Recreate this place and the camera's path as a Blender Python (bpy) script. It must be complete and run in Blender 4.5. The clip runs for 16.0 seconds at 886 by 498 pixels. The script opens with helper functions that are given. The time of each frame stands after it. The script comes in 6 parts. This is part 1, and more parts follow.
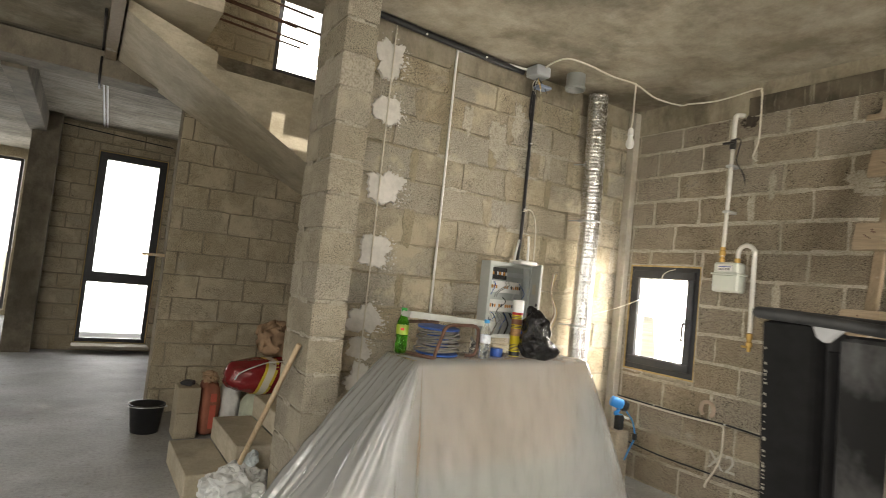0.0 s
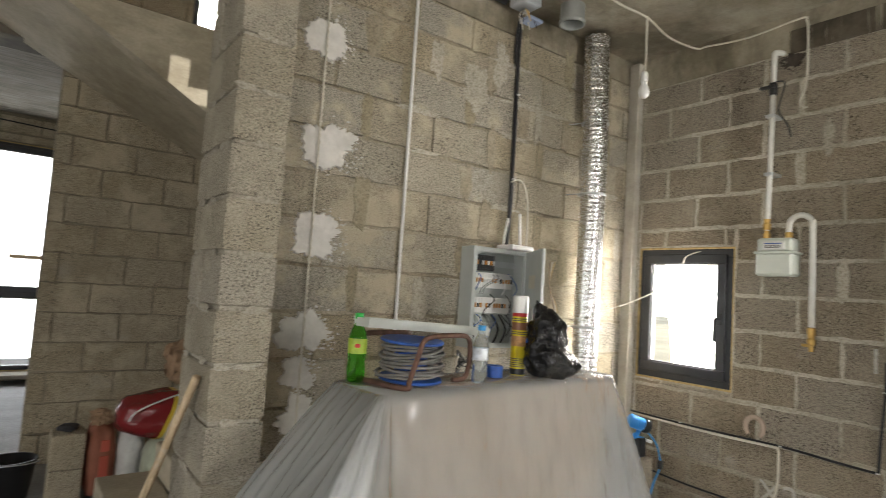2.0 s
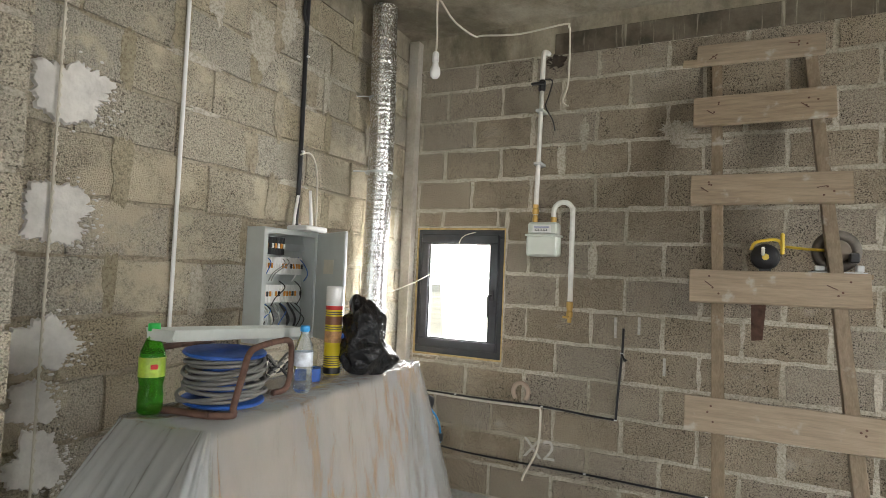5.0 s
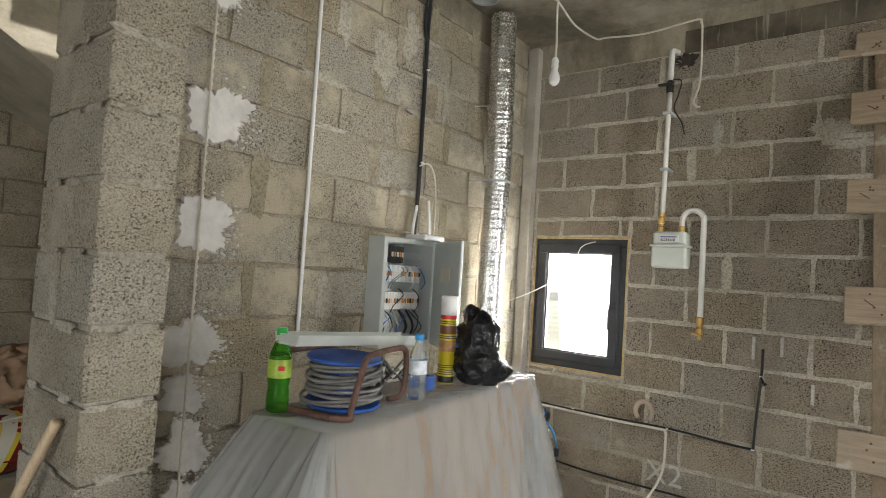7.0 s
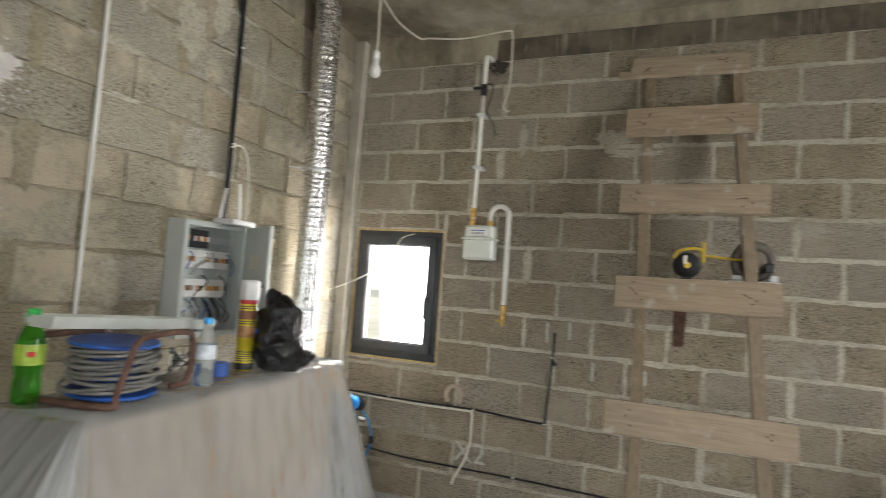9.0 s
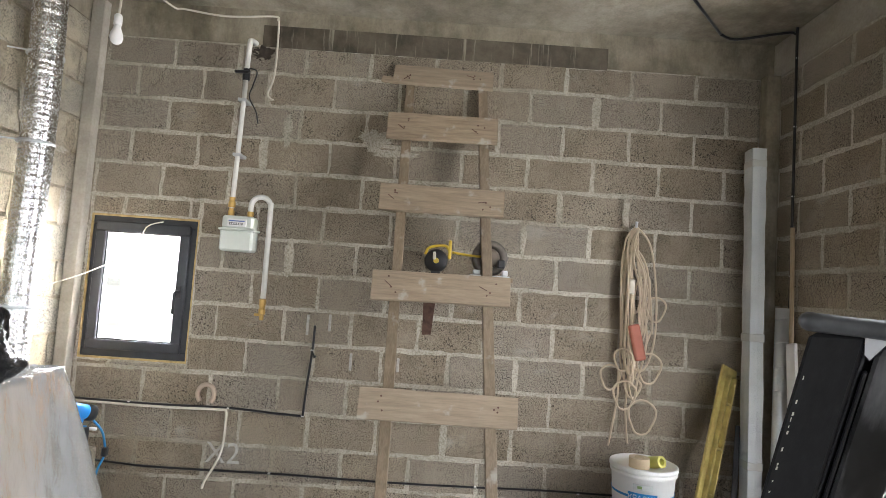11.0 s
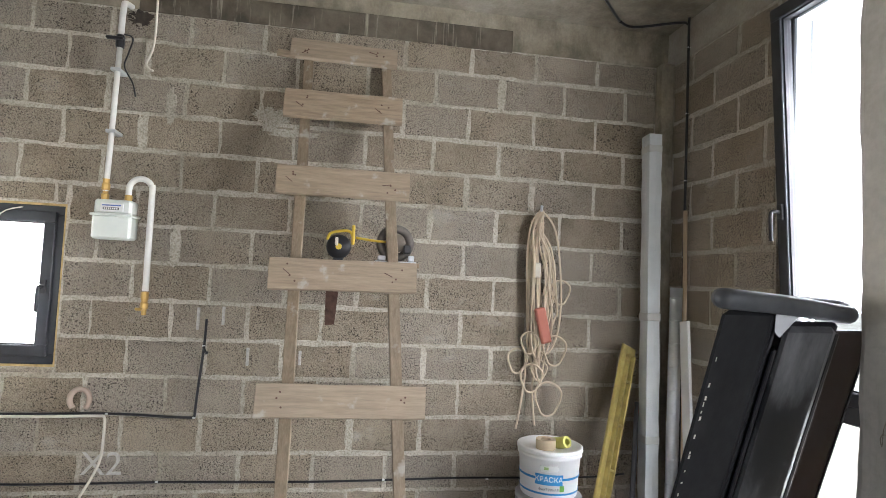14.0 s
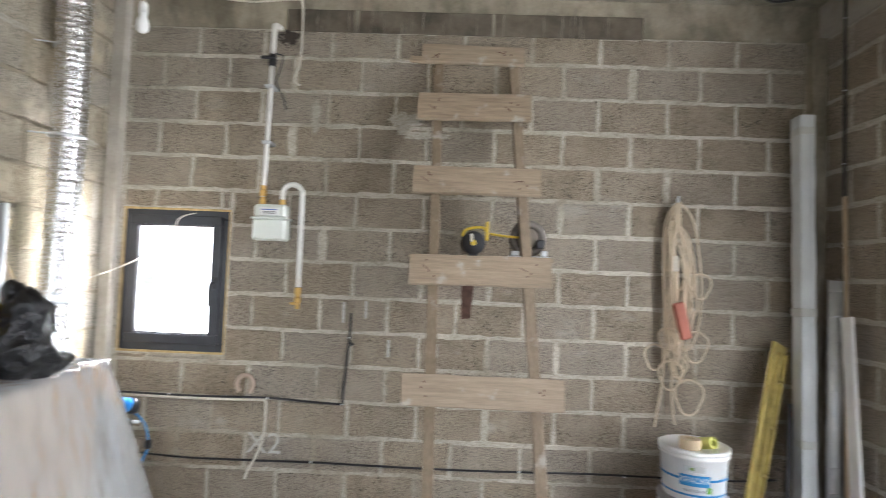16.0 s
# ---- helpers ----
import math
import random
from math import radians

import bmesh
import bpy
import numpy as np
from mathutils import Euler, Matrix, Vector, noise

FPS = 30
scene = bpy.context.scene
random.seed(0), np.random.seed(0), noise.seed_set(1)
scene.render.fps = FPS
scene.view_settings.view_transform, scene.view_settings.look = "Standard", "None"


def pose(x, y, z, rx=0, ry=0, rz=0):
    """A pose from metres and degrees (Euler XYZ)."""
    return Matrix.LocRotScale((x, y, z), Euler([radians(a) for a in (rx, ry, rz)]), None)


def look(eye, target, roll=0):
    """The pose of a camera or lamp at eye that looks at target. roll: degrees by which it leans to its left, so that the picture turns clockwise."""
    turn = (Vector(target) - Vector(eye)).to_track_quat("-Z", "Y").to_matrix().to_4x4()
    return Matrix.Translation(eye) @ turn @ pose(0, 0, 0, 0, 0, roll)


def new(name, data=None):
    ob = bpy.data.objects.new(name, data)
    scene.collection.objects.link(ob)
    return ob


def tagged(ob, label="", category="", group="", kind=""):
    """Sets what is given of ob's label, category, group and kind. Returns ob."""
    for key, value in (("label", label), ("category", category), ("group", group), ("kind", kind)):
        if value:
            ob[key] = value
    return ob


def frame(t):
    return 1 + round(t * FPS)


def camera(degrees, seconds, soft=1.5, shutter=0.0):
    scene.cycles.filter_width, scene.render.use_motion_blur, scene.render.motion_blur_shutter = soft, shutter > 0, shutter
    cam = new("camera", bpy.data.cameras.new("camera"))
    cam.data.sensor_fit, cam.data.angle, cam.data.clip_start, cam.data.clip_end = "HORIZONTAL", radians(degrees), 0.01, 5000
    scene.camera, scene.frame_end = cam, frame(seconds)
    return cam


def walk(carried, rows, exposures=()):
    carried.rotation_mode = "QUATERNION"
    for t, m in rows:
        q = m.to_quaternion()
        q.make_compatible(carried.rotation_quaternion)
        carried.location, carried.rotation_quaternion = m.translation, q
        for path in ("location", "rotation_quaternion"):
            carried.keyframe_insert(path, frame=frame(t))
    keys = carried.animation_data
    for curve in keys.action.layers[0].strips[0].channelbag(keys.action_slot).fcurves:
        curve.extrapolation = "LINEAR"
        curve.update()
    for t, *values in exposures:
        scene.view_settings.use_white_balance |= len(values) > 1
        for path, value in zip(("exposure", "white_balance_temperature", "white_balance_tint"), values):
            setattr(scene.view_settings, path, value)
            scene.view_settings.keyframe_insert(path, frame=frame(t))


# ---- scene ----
cam = camera(75.7, 16.0, soft=0.85, shutter=0.35)
PATH = [
    (0, (0.276, 0.735, 1.386), (1.339, 2.426, 1.506), 6.0),
    (0.5, (0.442, 1.035, 1.393), (1.397, 2.787, 1.519), 5.1),
    (1, (0.484, 1.362, 1.328), (1.379, 3.146, 1.469), 5.5),
    (1.5, (0.596, 1.572, 1.351), (1.549, 3.325, 1.479), 4.9),
    (2, (0.779, 1.622, 1.334), (1.965, 3.226, 1.479), 3.8),
    (2.5, (0.744, 1.777, 1.353), (2.189, 3.151, 1.504), 3.5),
    (3, (0.731, 1.948, 1.39), (2.374, 3.08, 1.522), 3.1),
    (3.2, (0.738, 1.958, 1.397), (2.426, 3.023, 1.529), 2.9),
    (5.3, (0.701, 2.095, 1.406), (2.497, 2.973, 1.49), 2.5),
    (5.5, (0.677, 2.118, 1.411), (2.43, 3.077, 1.493), 2.6),
    (6, (0.668, 2.121, 1.413), (2.306, 3.266, 1.49), 3.0),
    (6.5, (0.685, 2.146, 1.411), (2.26, 3.376, 1.492), 3.4),
    (7, (0.736, 2.044, 1.421), (2.308, 3.277, 1.506), 3.6),
    (7.5, (0.761, 1.982, 1.41), (2.458, 3.034, 1.52), 3.6),
    (8, (0.768, 2.04, 1.394), (2.532, 2.974, 1.508), 3.5),
    (8.5, (0.757, 2.029, 1.397), (2.52, 2.967, 1.513), 3.6),
    (9, (0.8, 1.901, 1.376), (2.643, 2.668, 1.494), 4.1),
    (9.5, (0.817, 1.837, 1.366), (2.793, 2.106, 1.518), 3.6),
    (9.7, (0.804, 1.849, 1.373), (2.795, 1.971, 1.525), 3.4),
    (11.8, (0.755, 1.823, 1.412), (2.747, 1.718, 1.549), 4.1),
    (12, (0.755, 1.796, 1.413), (2.742, 1.624, 1.557), 4.0),
    (12.5, (0.795, 1.761, 1.408), (2.768, 1.46, 1.534), 3.7),
    (13, (0.824, 1.762, 1.41), (2.792, 1.42, 1.523), 3.5),
    (13.5, (0.855, 1.774, 1.399), (2.822, 1.434, 1.512), 3.2),
    (14, (0.873, 1.803, 1.401), (2.845, 1.484, 1.51), 2.7),
    (14.5, (0.874, 1.808, 1.405), (2.85, 1.517, 1.509), 2.2),
    (15, (0.855, 1.797, 1.406), (2.832, 1.512, 1.511), 1.8),
    (15.5, (0.846, 1.854, 1.396), (2.826, 1.591, 1.499), 1.8),
    (16, (0.83, 1.945, 1.376), (2.828, 1.998, 1.464), 2.2),
]
EXPOSURES = [(0, 0.5, 7000, 10), (1.0, 0.36, 6600, 10), (1.6, 0.33, 6500, 10), (3.2, 0.33, 6400, 10), (5.3, 0.42, 6200, 9), (7.5, 0.34, 6200, 9), (8.5, 0.34, 6200, 9), (9.7, 0.38, 6150, 10), (11.8, 0.96, 5850, 13), (16, 0.96, 5750, 13)]
walk(cam, [(t, look(eye, target, roll)) for t, eye, target, roll in PATH], EXPOSURES)

# ---- light ----
world = bpy.data.worlds.new("sky")
scene.world = world
world.use_nodes = True
wn, wl = world.node_tree.nodes, world.node_tree.links
wn.clear()
sky = wn.new("ShaderNodeTexSky")
sky.sky_type, sky.sun_disc = "NISHITA", False
sky.sun_elevation, sky.sun_rotation = radians(49), radians(143)
bg = wn.new("ShaderNodeBackground")
bg.inputs["Strength"].default_value = 0.09
wo = wn.new("ShaderNodeOutputWorld")
wl.new(sky.outputs["Color"], bg.inputs["Color"])
wl.new(bg.outputs["Background"], wo.inputs["Surface"])

sun = new("sun", bpy.data.lights.new("sun", "SUN"))
sun.data.energy, sun.data.angle, sun.data.color = 5.0, radians(0.5), (1.0, 0.95, 0.86)
sun.matrix_world = look((9, -12, 17.4), (0, 0, 0))


def window_light(name, eye, target, w, h, watts, color=(1.0, 0.965, 0.89)):
    """The sky's light through one opening."""
    d = bpy.data.lights.new(name, "AREA")
    d.shape, d.size, d.size_y, d.energy, d.color = "RECTANGLE", w, h, watts, color
    ob = new(name, d)
    ob.matrix_world = look(eye, target)
    return ob


window_light("light_small_window", (4.40, 3.62, 1.28), (3.0, 3.75, 1.05), 0.5, 0.7, 52)
window_light("light_right_window", (2.79, -0.37, 1.36), (3.55, 1.4, 1.36), 0.72, 2.3, 51)
window_light("light_tall_window", (0.75, 9.95, 1.4), (0.75, 5.0, 1.0), 0.8, 2.4, 25, (0.94, 0.97, 1.0))
window_light("light_wide_window", (-1.9, 13.75, 1.5), (-1.5, 8.0, 0.8), 2.0, 2.6, 60, (0.92, 0.96, 1.0))
# opening behind the camera, unseen and assumed, lights the room from the west
window_light("light_unseen_west_opening", (-3.2, 1.3, 1.15), (-1.6, 6.0, 1.2), 2.4, 2.0, 44)
# unseen south opening, added to throw more light at the north wall
window_light("light_added_south_opening", (-1.05, -0.30, 1.55), (-1.2, 4.5, 1.2), 1.4, 1.25, 25)
window_light("light_stair_window", (2.25, 7.75, 4.2), (1.8, 5.5, 3.0), 0.6, 1.0, 56)


# ---- materials ----
class Mat:
    """A node material with a few short cuts."""

    def __init__(self, name, color=(0.5, 0.5, 0.5), rough=0.8, metal=0.0):
        self.m = bpy.data.materials.new(name)
        self.m.use_nodes = True
        self.n, self.l = self.m.node_tree.nodes, self.m.node_tree.links
        self.p = self.n["Principled BSDF"]
        self.p.inputs["Base Color"].default_value = (*color, 1)
        self.p.inputs["Roughness"].default_value = rough
        self.p.inputs["Metallic"].default_value = metal
        self.coord = self.n.new("ShaderNodeTexCoord")
        self.geo = None
        self.h = None

    def put(self, key, value):
        self.p.inputs[key].default_value = value
        return self

    def world(self):
        """World-space place, so that neighbouring pieces do not repeat."""
        if not self.geo:
            self.geo = self.n.new("ShaderNodeNewGeometry")
        return self.geo.outputs["Position"]

    def noise(self, scale, detail=4, rough=0.55, stretch=None, local=False):
        t = self.n.new("ShaderNodeTexNoise")
        t.inputs["Scale"].default_value, t.inputs["Detail"].default_value, t.inputs["Roughness"].default_value = scale, detail, rough
        src = self.coord.outputs["Object"] if local else self.world()
        if stretch:
            mp = self.n.new("ShaderNodeMapping")
            mp.inputs["Scale"].default_value = stretch
            self.l.new(src, mp.inputs["Vector"])
            src = mp.outputs["Vector"]
        self.l.new(src, t.inputs["Vector"])
        return t.outputs["Fac"]

    def cells(self, scale, feature="F1"):
        t = self.n.new("ShaderNodeTexVoronoi")
        t.feature = feature
        t.inputs["Scale"].default_value = scale
        self.l.new(self.world(), t.inputs["Vector"])
        return t.outputs["Distance"]

    def random(self):
        return self.n.new("ShaderNodeObjectInfo").outputs["Random"]

    def island(self):
        if not self.geo:
            self.geo = self.n.new("ShaderNodeNewGeometry")
        return self.geo.outputs["Random Per Island"]

    def ramp(self, fac, stops):
        r = self.n.new("ShaderNodeValToRGB")
        e = r.color_ramp.elements
        for i, (pos, c) in enumerate(stops):
            el = e[i] if i < 2 else e.new(pos)
            el.position = pos
            el.color = (*c, 1) if len(c) == 3 else c
        self.l.new(fac, r.inputs["Fac"])
        return r.outputs["Color"]

    def mix(self, fac, a, b, mode="MIX"):
        x = self.n.new("ShaderNodeMix")
        x.data_type, x.blend_type = "RGBA", mode
        for sock, v in ((x.inputs[0], fac), (x.inputs[6], a), (x.inputs[7], b)):
            if isinstance(v, (int, float)):
                sock.default_value = v
            elif isinstance(v, tuple):
                sock.default_value = (*v, 1)
            else:
                self.l.new(v, sock)
        return x.outputs[2]

    def base(self, c):
        self.l.new(c, self.p.inputs["Base Color"])
        return self

    def rough(self, fac, lo, hi):
        r = self.n.new("ShaderNodeMapRange")
        r.inputs["To Min"].default_value, r.inputs["To Max"].default_value = lo, hi
        self.l.new(fac, r.inputs["Value"])
        self.l.new(r.outputs["Result"], self.p.inputs["Roughness"])
        return self

    def bump(self, fac, strength=0.5, dist=0.01):
        b = self.n.new("ShaderNodeBump")
        b.inputs["Strength"].default_value, b.inputs["Distance"].default_value = strength, dist
        self.l.new(fac, b.inputs["Height"])
        if self.h:
            self.l.new(self.h, b.inputs["Normal"])
        self.h = b.outputs["Normal"]
        self.l.new(self.h, self.p.inputs["Normal"])
        return self


def block_material(name, dark, light, tint, slurry=0.6, pore=0.75):
    m = Mat(name, light, 0.95)
    grain = m.noise(185, 3, 0.75)
    pits = m.cells(200)
    c = m.ramp(m.noise(2.6, 6, 0.65), [(0.3, dark), (0.7, light)])
    c = m.mix(m.ramp(m.random(), [(0.2, (0, 0, 0)), (0.9, (1, 1, 1))]), c, m.mix(0.85, c, tint))
    c = m.mix(0.7, c, m.ramp(grain, [(0.36, (0.32, 0.30, 0.265)), (0.58, (1.22, 1.21, 1.19))]), "MULTIPLY")
    c = m.mix(0.22, c, m.ramp(m.noise(95, 3, 0.6), [(0.32, (0.5, 0.48, 0.44)), (0.5, (1.0, 1.0, 1.0))]), "MULTIPLY")
    # open pores between the grains, thicker in some parts of a block
    pores = m.mix(m.ramp(m.noise(9, 3), [(0.36, (0.35, 0.35, 0.35)), (0.58, (1.0, 1.0, 1.0))]), (1.0, 1.0, 1.0), m.ramp(m.noise(130, 2, 0.5), [(0.37, (0.10, 0.088, 0.07)), (0.45, (1.05, 1.05, 1.05))]))
    c = m.mix(pore, c, pores, "MULTIPLY")
    # cement slurry wiped over the face, and pale salts
    c = m.mix(m.ramp(m.noise(3.4, 7, 0.68), [(0.50, (0, 0, 0)), (0.62, (slurry, slurry, slurry))]), c, tuple(k * 1.12 for k in light))
    c = m.mix(m.ramp(m.noise(2.0, 6, 0.7, (1, 1, 1.8)), [(0.60, (0, 0, 0)), (0.76, (0.55, 0.55, 0.55))]), c, (0.50, 0.47, 0.42))
    c = m.mix(m.ramp(m.noise(1.1, 5, 0.65), [(0.55, (0, 0, 0)), (0.72, (0.55, 0.55, 0.55))]), c, tuple(k * 0.8 for k in dark))
    m.base(c)
    m.bump(pits, 0.7, 0.006).bump(grain, 0.7, 0.005).bump(m.noise(40, 3), 0.4, 0.010)
    return m.m


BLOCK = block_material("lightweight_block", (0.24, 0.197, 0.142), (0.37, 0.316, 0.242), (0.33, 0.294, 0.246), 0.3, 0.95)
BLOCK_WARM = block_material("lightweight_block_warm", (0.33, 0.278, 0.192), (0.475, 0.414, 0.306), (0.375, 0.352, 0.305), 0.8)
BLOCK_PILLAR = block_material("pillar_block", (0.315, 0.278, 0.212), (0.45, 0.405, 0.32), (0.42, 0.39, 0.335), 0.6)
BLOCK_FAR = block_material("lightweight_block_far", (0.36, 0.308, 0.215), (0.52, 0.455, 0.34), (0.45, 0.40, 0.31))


def mortar_material(name, a, b):
    m = Mat(name, a, 0.95)
    c = m.ramp(m.noise(1.6, 7, 0.68), [(0.36, a), (0.62, b)])
    m.base(m.mix(0.75, c, m.ramp(m.noise(95, 4, 0.7), [(0.34, (0.42, 0.40, 0.36)), (0.56, (1.1, 1.1, 1.1))]), "MULTIPLY"))
    m.bump(m.noise(60, 5, 0.75), 0.9, 0.008)
    return m.m


MORTAR = mortar_material("mortar", (0.35, 0.31, 0.24), (0.56, 0.515, 0.435))
MORTAR_DARK = mortar_material("mortar_dark", (0.25, 0.212, 0.148), (0.40, 0.352, 0.268))
PALE = mortar_material("pale_mortar", (0.36, 0.325, 0.26), (0.50, 0.46, 0.39))
MORTAR_DEEP = mortar_material("recessed_mortar", (0.20, 0.172, 0.126), (0.34, 0.30, 0.23))


def concrete_material(name, a, b, stain, stretch=None, streak=0.0):
    m = Mat(name, a, 0.9)
    c = m.ramp(m.noise(2.2, 8, 0.66), [(0.36, a), (0.64, b)])
    c = m.mix(m.ramp(m.noise(1.2, 7, 0.68), [(0.49, (0, 0, 0)), (0.62, (0.8, 0.8, 0.8))]), c, stain)
    if stretch:
        c = m.mix(streak, c, m.ramp(m.noise(6, 6, 0.7, stretch), [(0.36, (0.2, 0.19, 0.18)), (0.56, (1, 1, 1))]), "MULTIPLY")
    m.base(m.mix(0.25, c, m.ramp(m.noise(70, 3), [(0.3, (0.55, 0.54, 0.52)), (0.6, (1, 1, 1))]), "MULTIPLY"))
    m.bump(m.noise(9, 5), 0.25, 0.01).bump(m.noise(90, 3), 0.25, 0.003)
    return m.m


CEILING = concrete_material("ceiling_concrete", (0.19, 0.162, 0.115), (0.40, 0.36, 0.285), (0.13, 0.108, 0.072), (1.0, 1.6, 1.0), 0.16)
CEILING_BOARDED = concrete_material("board_marked_concrete", (0.25, 0.222, 0.172), (0.39, 0.355, 0.288), (0.16, 0.138, 0.102), (0.5, 4.0, 1), 0.55)
CONCRETE = concrete_material("beam_concrete", (0.34, 0.31, 0.26), (0.46, 0.425, 0.365), (0.27, 0.245, 0.195))
CONCRETE_PALE = concrete_material("stair_concrete", (0.43, 0.38, 0.285), (0.57, 0.515, 0.41), (0.34, 0.295, 0.215), (1, 1, 3), 0.2)
BEAM_ROOM = concrete_material("stained_beam_concrete", (0.25, 0.215, 0.155), (0.40, 0.355, 0.275), (0.16, 0.135, 0.09), (1, 1, 0.4), 0.45)
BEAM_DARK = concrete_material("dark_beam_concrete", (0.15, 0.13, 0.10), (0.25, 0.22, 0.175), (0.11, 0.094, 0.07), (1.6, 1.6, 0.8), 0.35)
COLUMN = concrete_material("column_concrete", (0.33, 0.298, 0.245), (0.52, 0.48, 0.41), (0.27, 0.237, 0.185), (2.2, 2.2, 0.35), 0.3)


def floor_material():
    m = Mat("floor_screed", (0.36, 0.36, 0.35), 0.75)
    c = m.ramp(m.noise(1.3, 7, 0.6), [(0.36, (0.30, 0.305, 0.31)), (0.64, (0.47, 0.48, 0.49))])
    c = m.mix(m.ramp(m.noise(0.6, 6, 0.7), [(0.5, (0, 0, 0)), (0.72, (0.6, 0.6, 0.6))]), c, (0.27, 0.255, 0.225))
    c = m.mix(m.ramp(m.noise(7, 8, 0.75), [(0.58, (0, 0, 0)), (0.66, (0.6, 0.6, 0.6))]), c, (0.22, 0.205, 0.18))
    m.base(m.mix(0.45, c, m.ramp(m.noise(40, 5, 0.7), [(0.35, (0.45, 0.44, 0.43)), (0.58, (1, 1, 1))]), "MULTIPLY"))
    m.rough(m.noise(2.5, 4), 0.42, 0.85)
    m.bump(m.noise(14, 5), 0.2, 0.006).bump(m.noise(120, 2), 0.2, 0.002)
    return m.m


FLOOR = floor_material()


def simple(name, color, rough=0.5, metal=0.0, var=0.12, scale=8.0, bump=0.0, bscale=60, bdist=0.003):
    """A plain surface with slight wear in its tone and gloss."""
    m = Mat(name, color, rough, metal)
    d = tuple(c * (1 - var) for c in color)
    u = tuple(min(1, c * (1 + var)) for c in color)
    m.base(m.ramp(m.noise(scale, 5, 0.6), [(0.3, d), (0.7, u)]))
    m.rough(m.noise(scale * 3, 3), max(0.02, rough - 0.1), min(1, rough + 0.12))
    if bump:
        m.bump(m.noise(bscale, 3), bump, bdist)
    return m.m


GYPSUM = simple("gypsum_plaster", (0.62, 0.60, 0.57), 0.9, var=0.14, scale=14, bump=0.8, bscale=28, bdist=0.006)
ANTHRACITE = simple("anthracite_frame", (0.028, 0.03, 0.036), 0.35, var=0.25)
PVC = simple("white_plastic", (0.75, 0.75, 0.74), 0.35, var=0.04)
PVC_DIRTY = simple("cream_plastic", (0.62, 0.585, 0.50), 0.5, var=0.1)
GREY_BOX = simple("pale_grey_enamel", (0.50, 0.53, 0.52), 0.35, var=0.05)
METER = simple("meter_enamel", (0.62, 0.65, 0.60), 0.35, var=0.05)
BLACK = simple("black_plastic", (0.014, 0.014, 0.016), 0.35, var=0.3)
BLACK_MATT = simple("black_rubber", (0.03, 0.03, 0.033), 0.6, var=0.35, bump=0.2)
BRASS = simple("brass", (0.55, 0.36, 0.12), 0.35, 0.9)
STEEL = simple("galvanised_steel", (0.62, 0.64, 0.65), 0.45, 0.75)
RUST = simple("rusty_steel", (0.13, 0.07, 0.05), 0.75, 0.2, var=0.35, scale=30, bump=0.3)


def wood_material(name, a, b, axis):
    m = Mat(name, a, 0.75)
    st = {"y": (9, 0.7, 9), "z": (9, 9, 0.7), "x": (0.7, 9, 9)}[axis]
    c = m.ramp(m.noise(6, 6, 0.65, st), [(0.3, a), (0.68, b)])
    c = m.mix(0.35, c, m.ramp(m.noise(22, 3, 0.6, st), [(0.35, (0.55, 0.48, 0.4)), (0.6, (1, 1, 1))]), "MULTIPLY")
    c = m.mix(m.random(), c, m.mix(0.3, c, (0.52, 0.47, 0.40)))
    m.base(m.mix(m.ramp(m.noise(9, 4), [(0.62, (0, 0, 0)), (0.7, (0.6, 0.6, 0.6))]), c, (0.50, 0.47, 0.42)))
    m.bump(m.noise(22, 4, 0.6, st), 0.35, 0.003)
    return m.m


BOARD = wood_material("rough_pine_board", (0.215, 0.150, 0.086), (0.385, 0.288, 0.188), "y")
UPRIGHT = wood_material("pine_upright", (0.17, 0.125, 0.078), (0.29, 0.225, 0.15), "z")
STICK = wood_material("pale_stick", (0.48, 0.36, 0.22), (0.62, 0.49, 0.33), "z")


def glass_material(name, tint=(1, 1, 1), rough=0.0):
    m = Mat(name, tint, rough)
    m.put("Transmission Weight", 1.0).put("IOR", 1.45)
    return m.m


GLASS = glass_material("window_glass")


def foil_material():
    m = Mat("aluminium_foil", (0.78, 0.79, 0.80), 0.22, 1.0)
    m.base(m.ramp(m.noise(60, 4), [(0.3, (0.62, 0.62, 0.63)), (0.65, (0.9, 0.9, 0.91))]))
    m.rough(m.noise(110, 3), 0.12, 0.4)
    m.bump(m.noise(130, 3, 0.6), 0.5, 0.003).bump(m.noise(30, 3), 0.4, 0.006)
    return m.m


FOIL = foil_material()


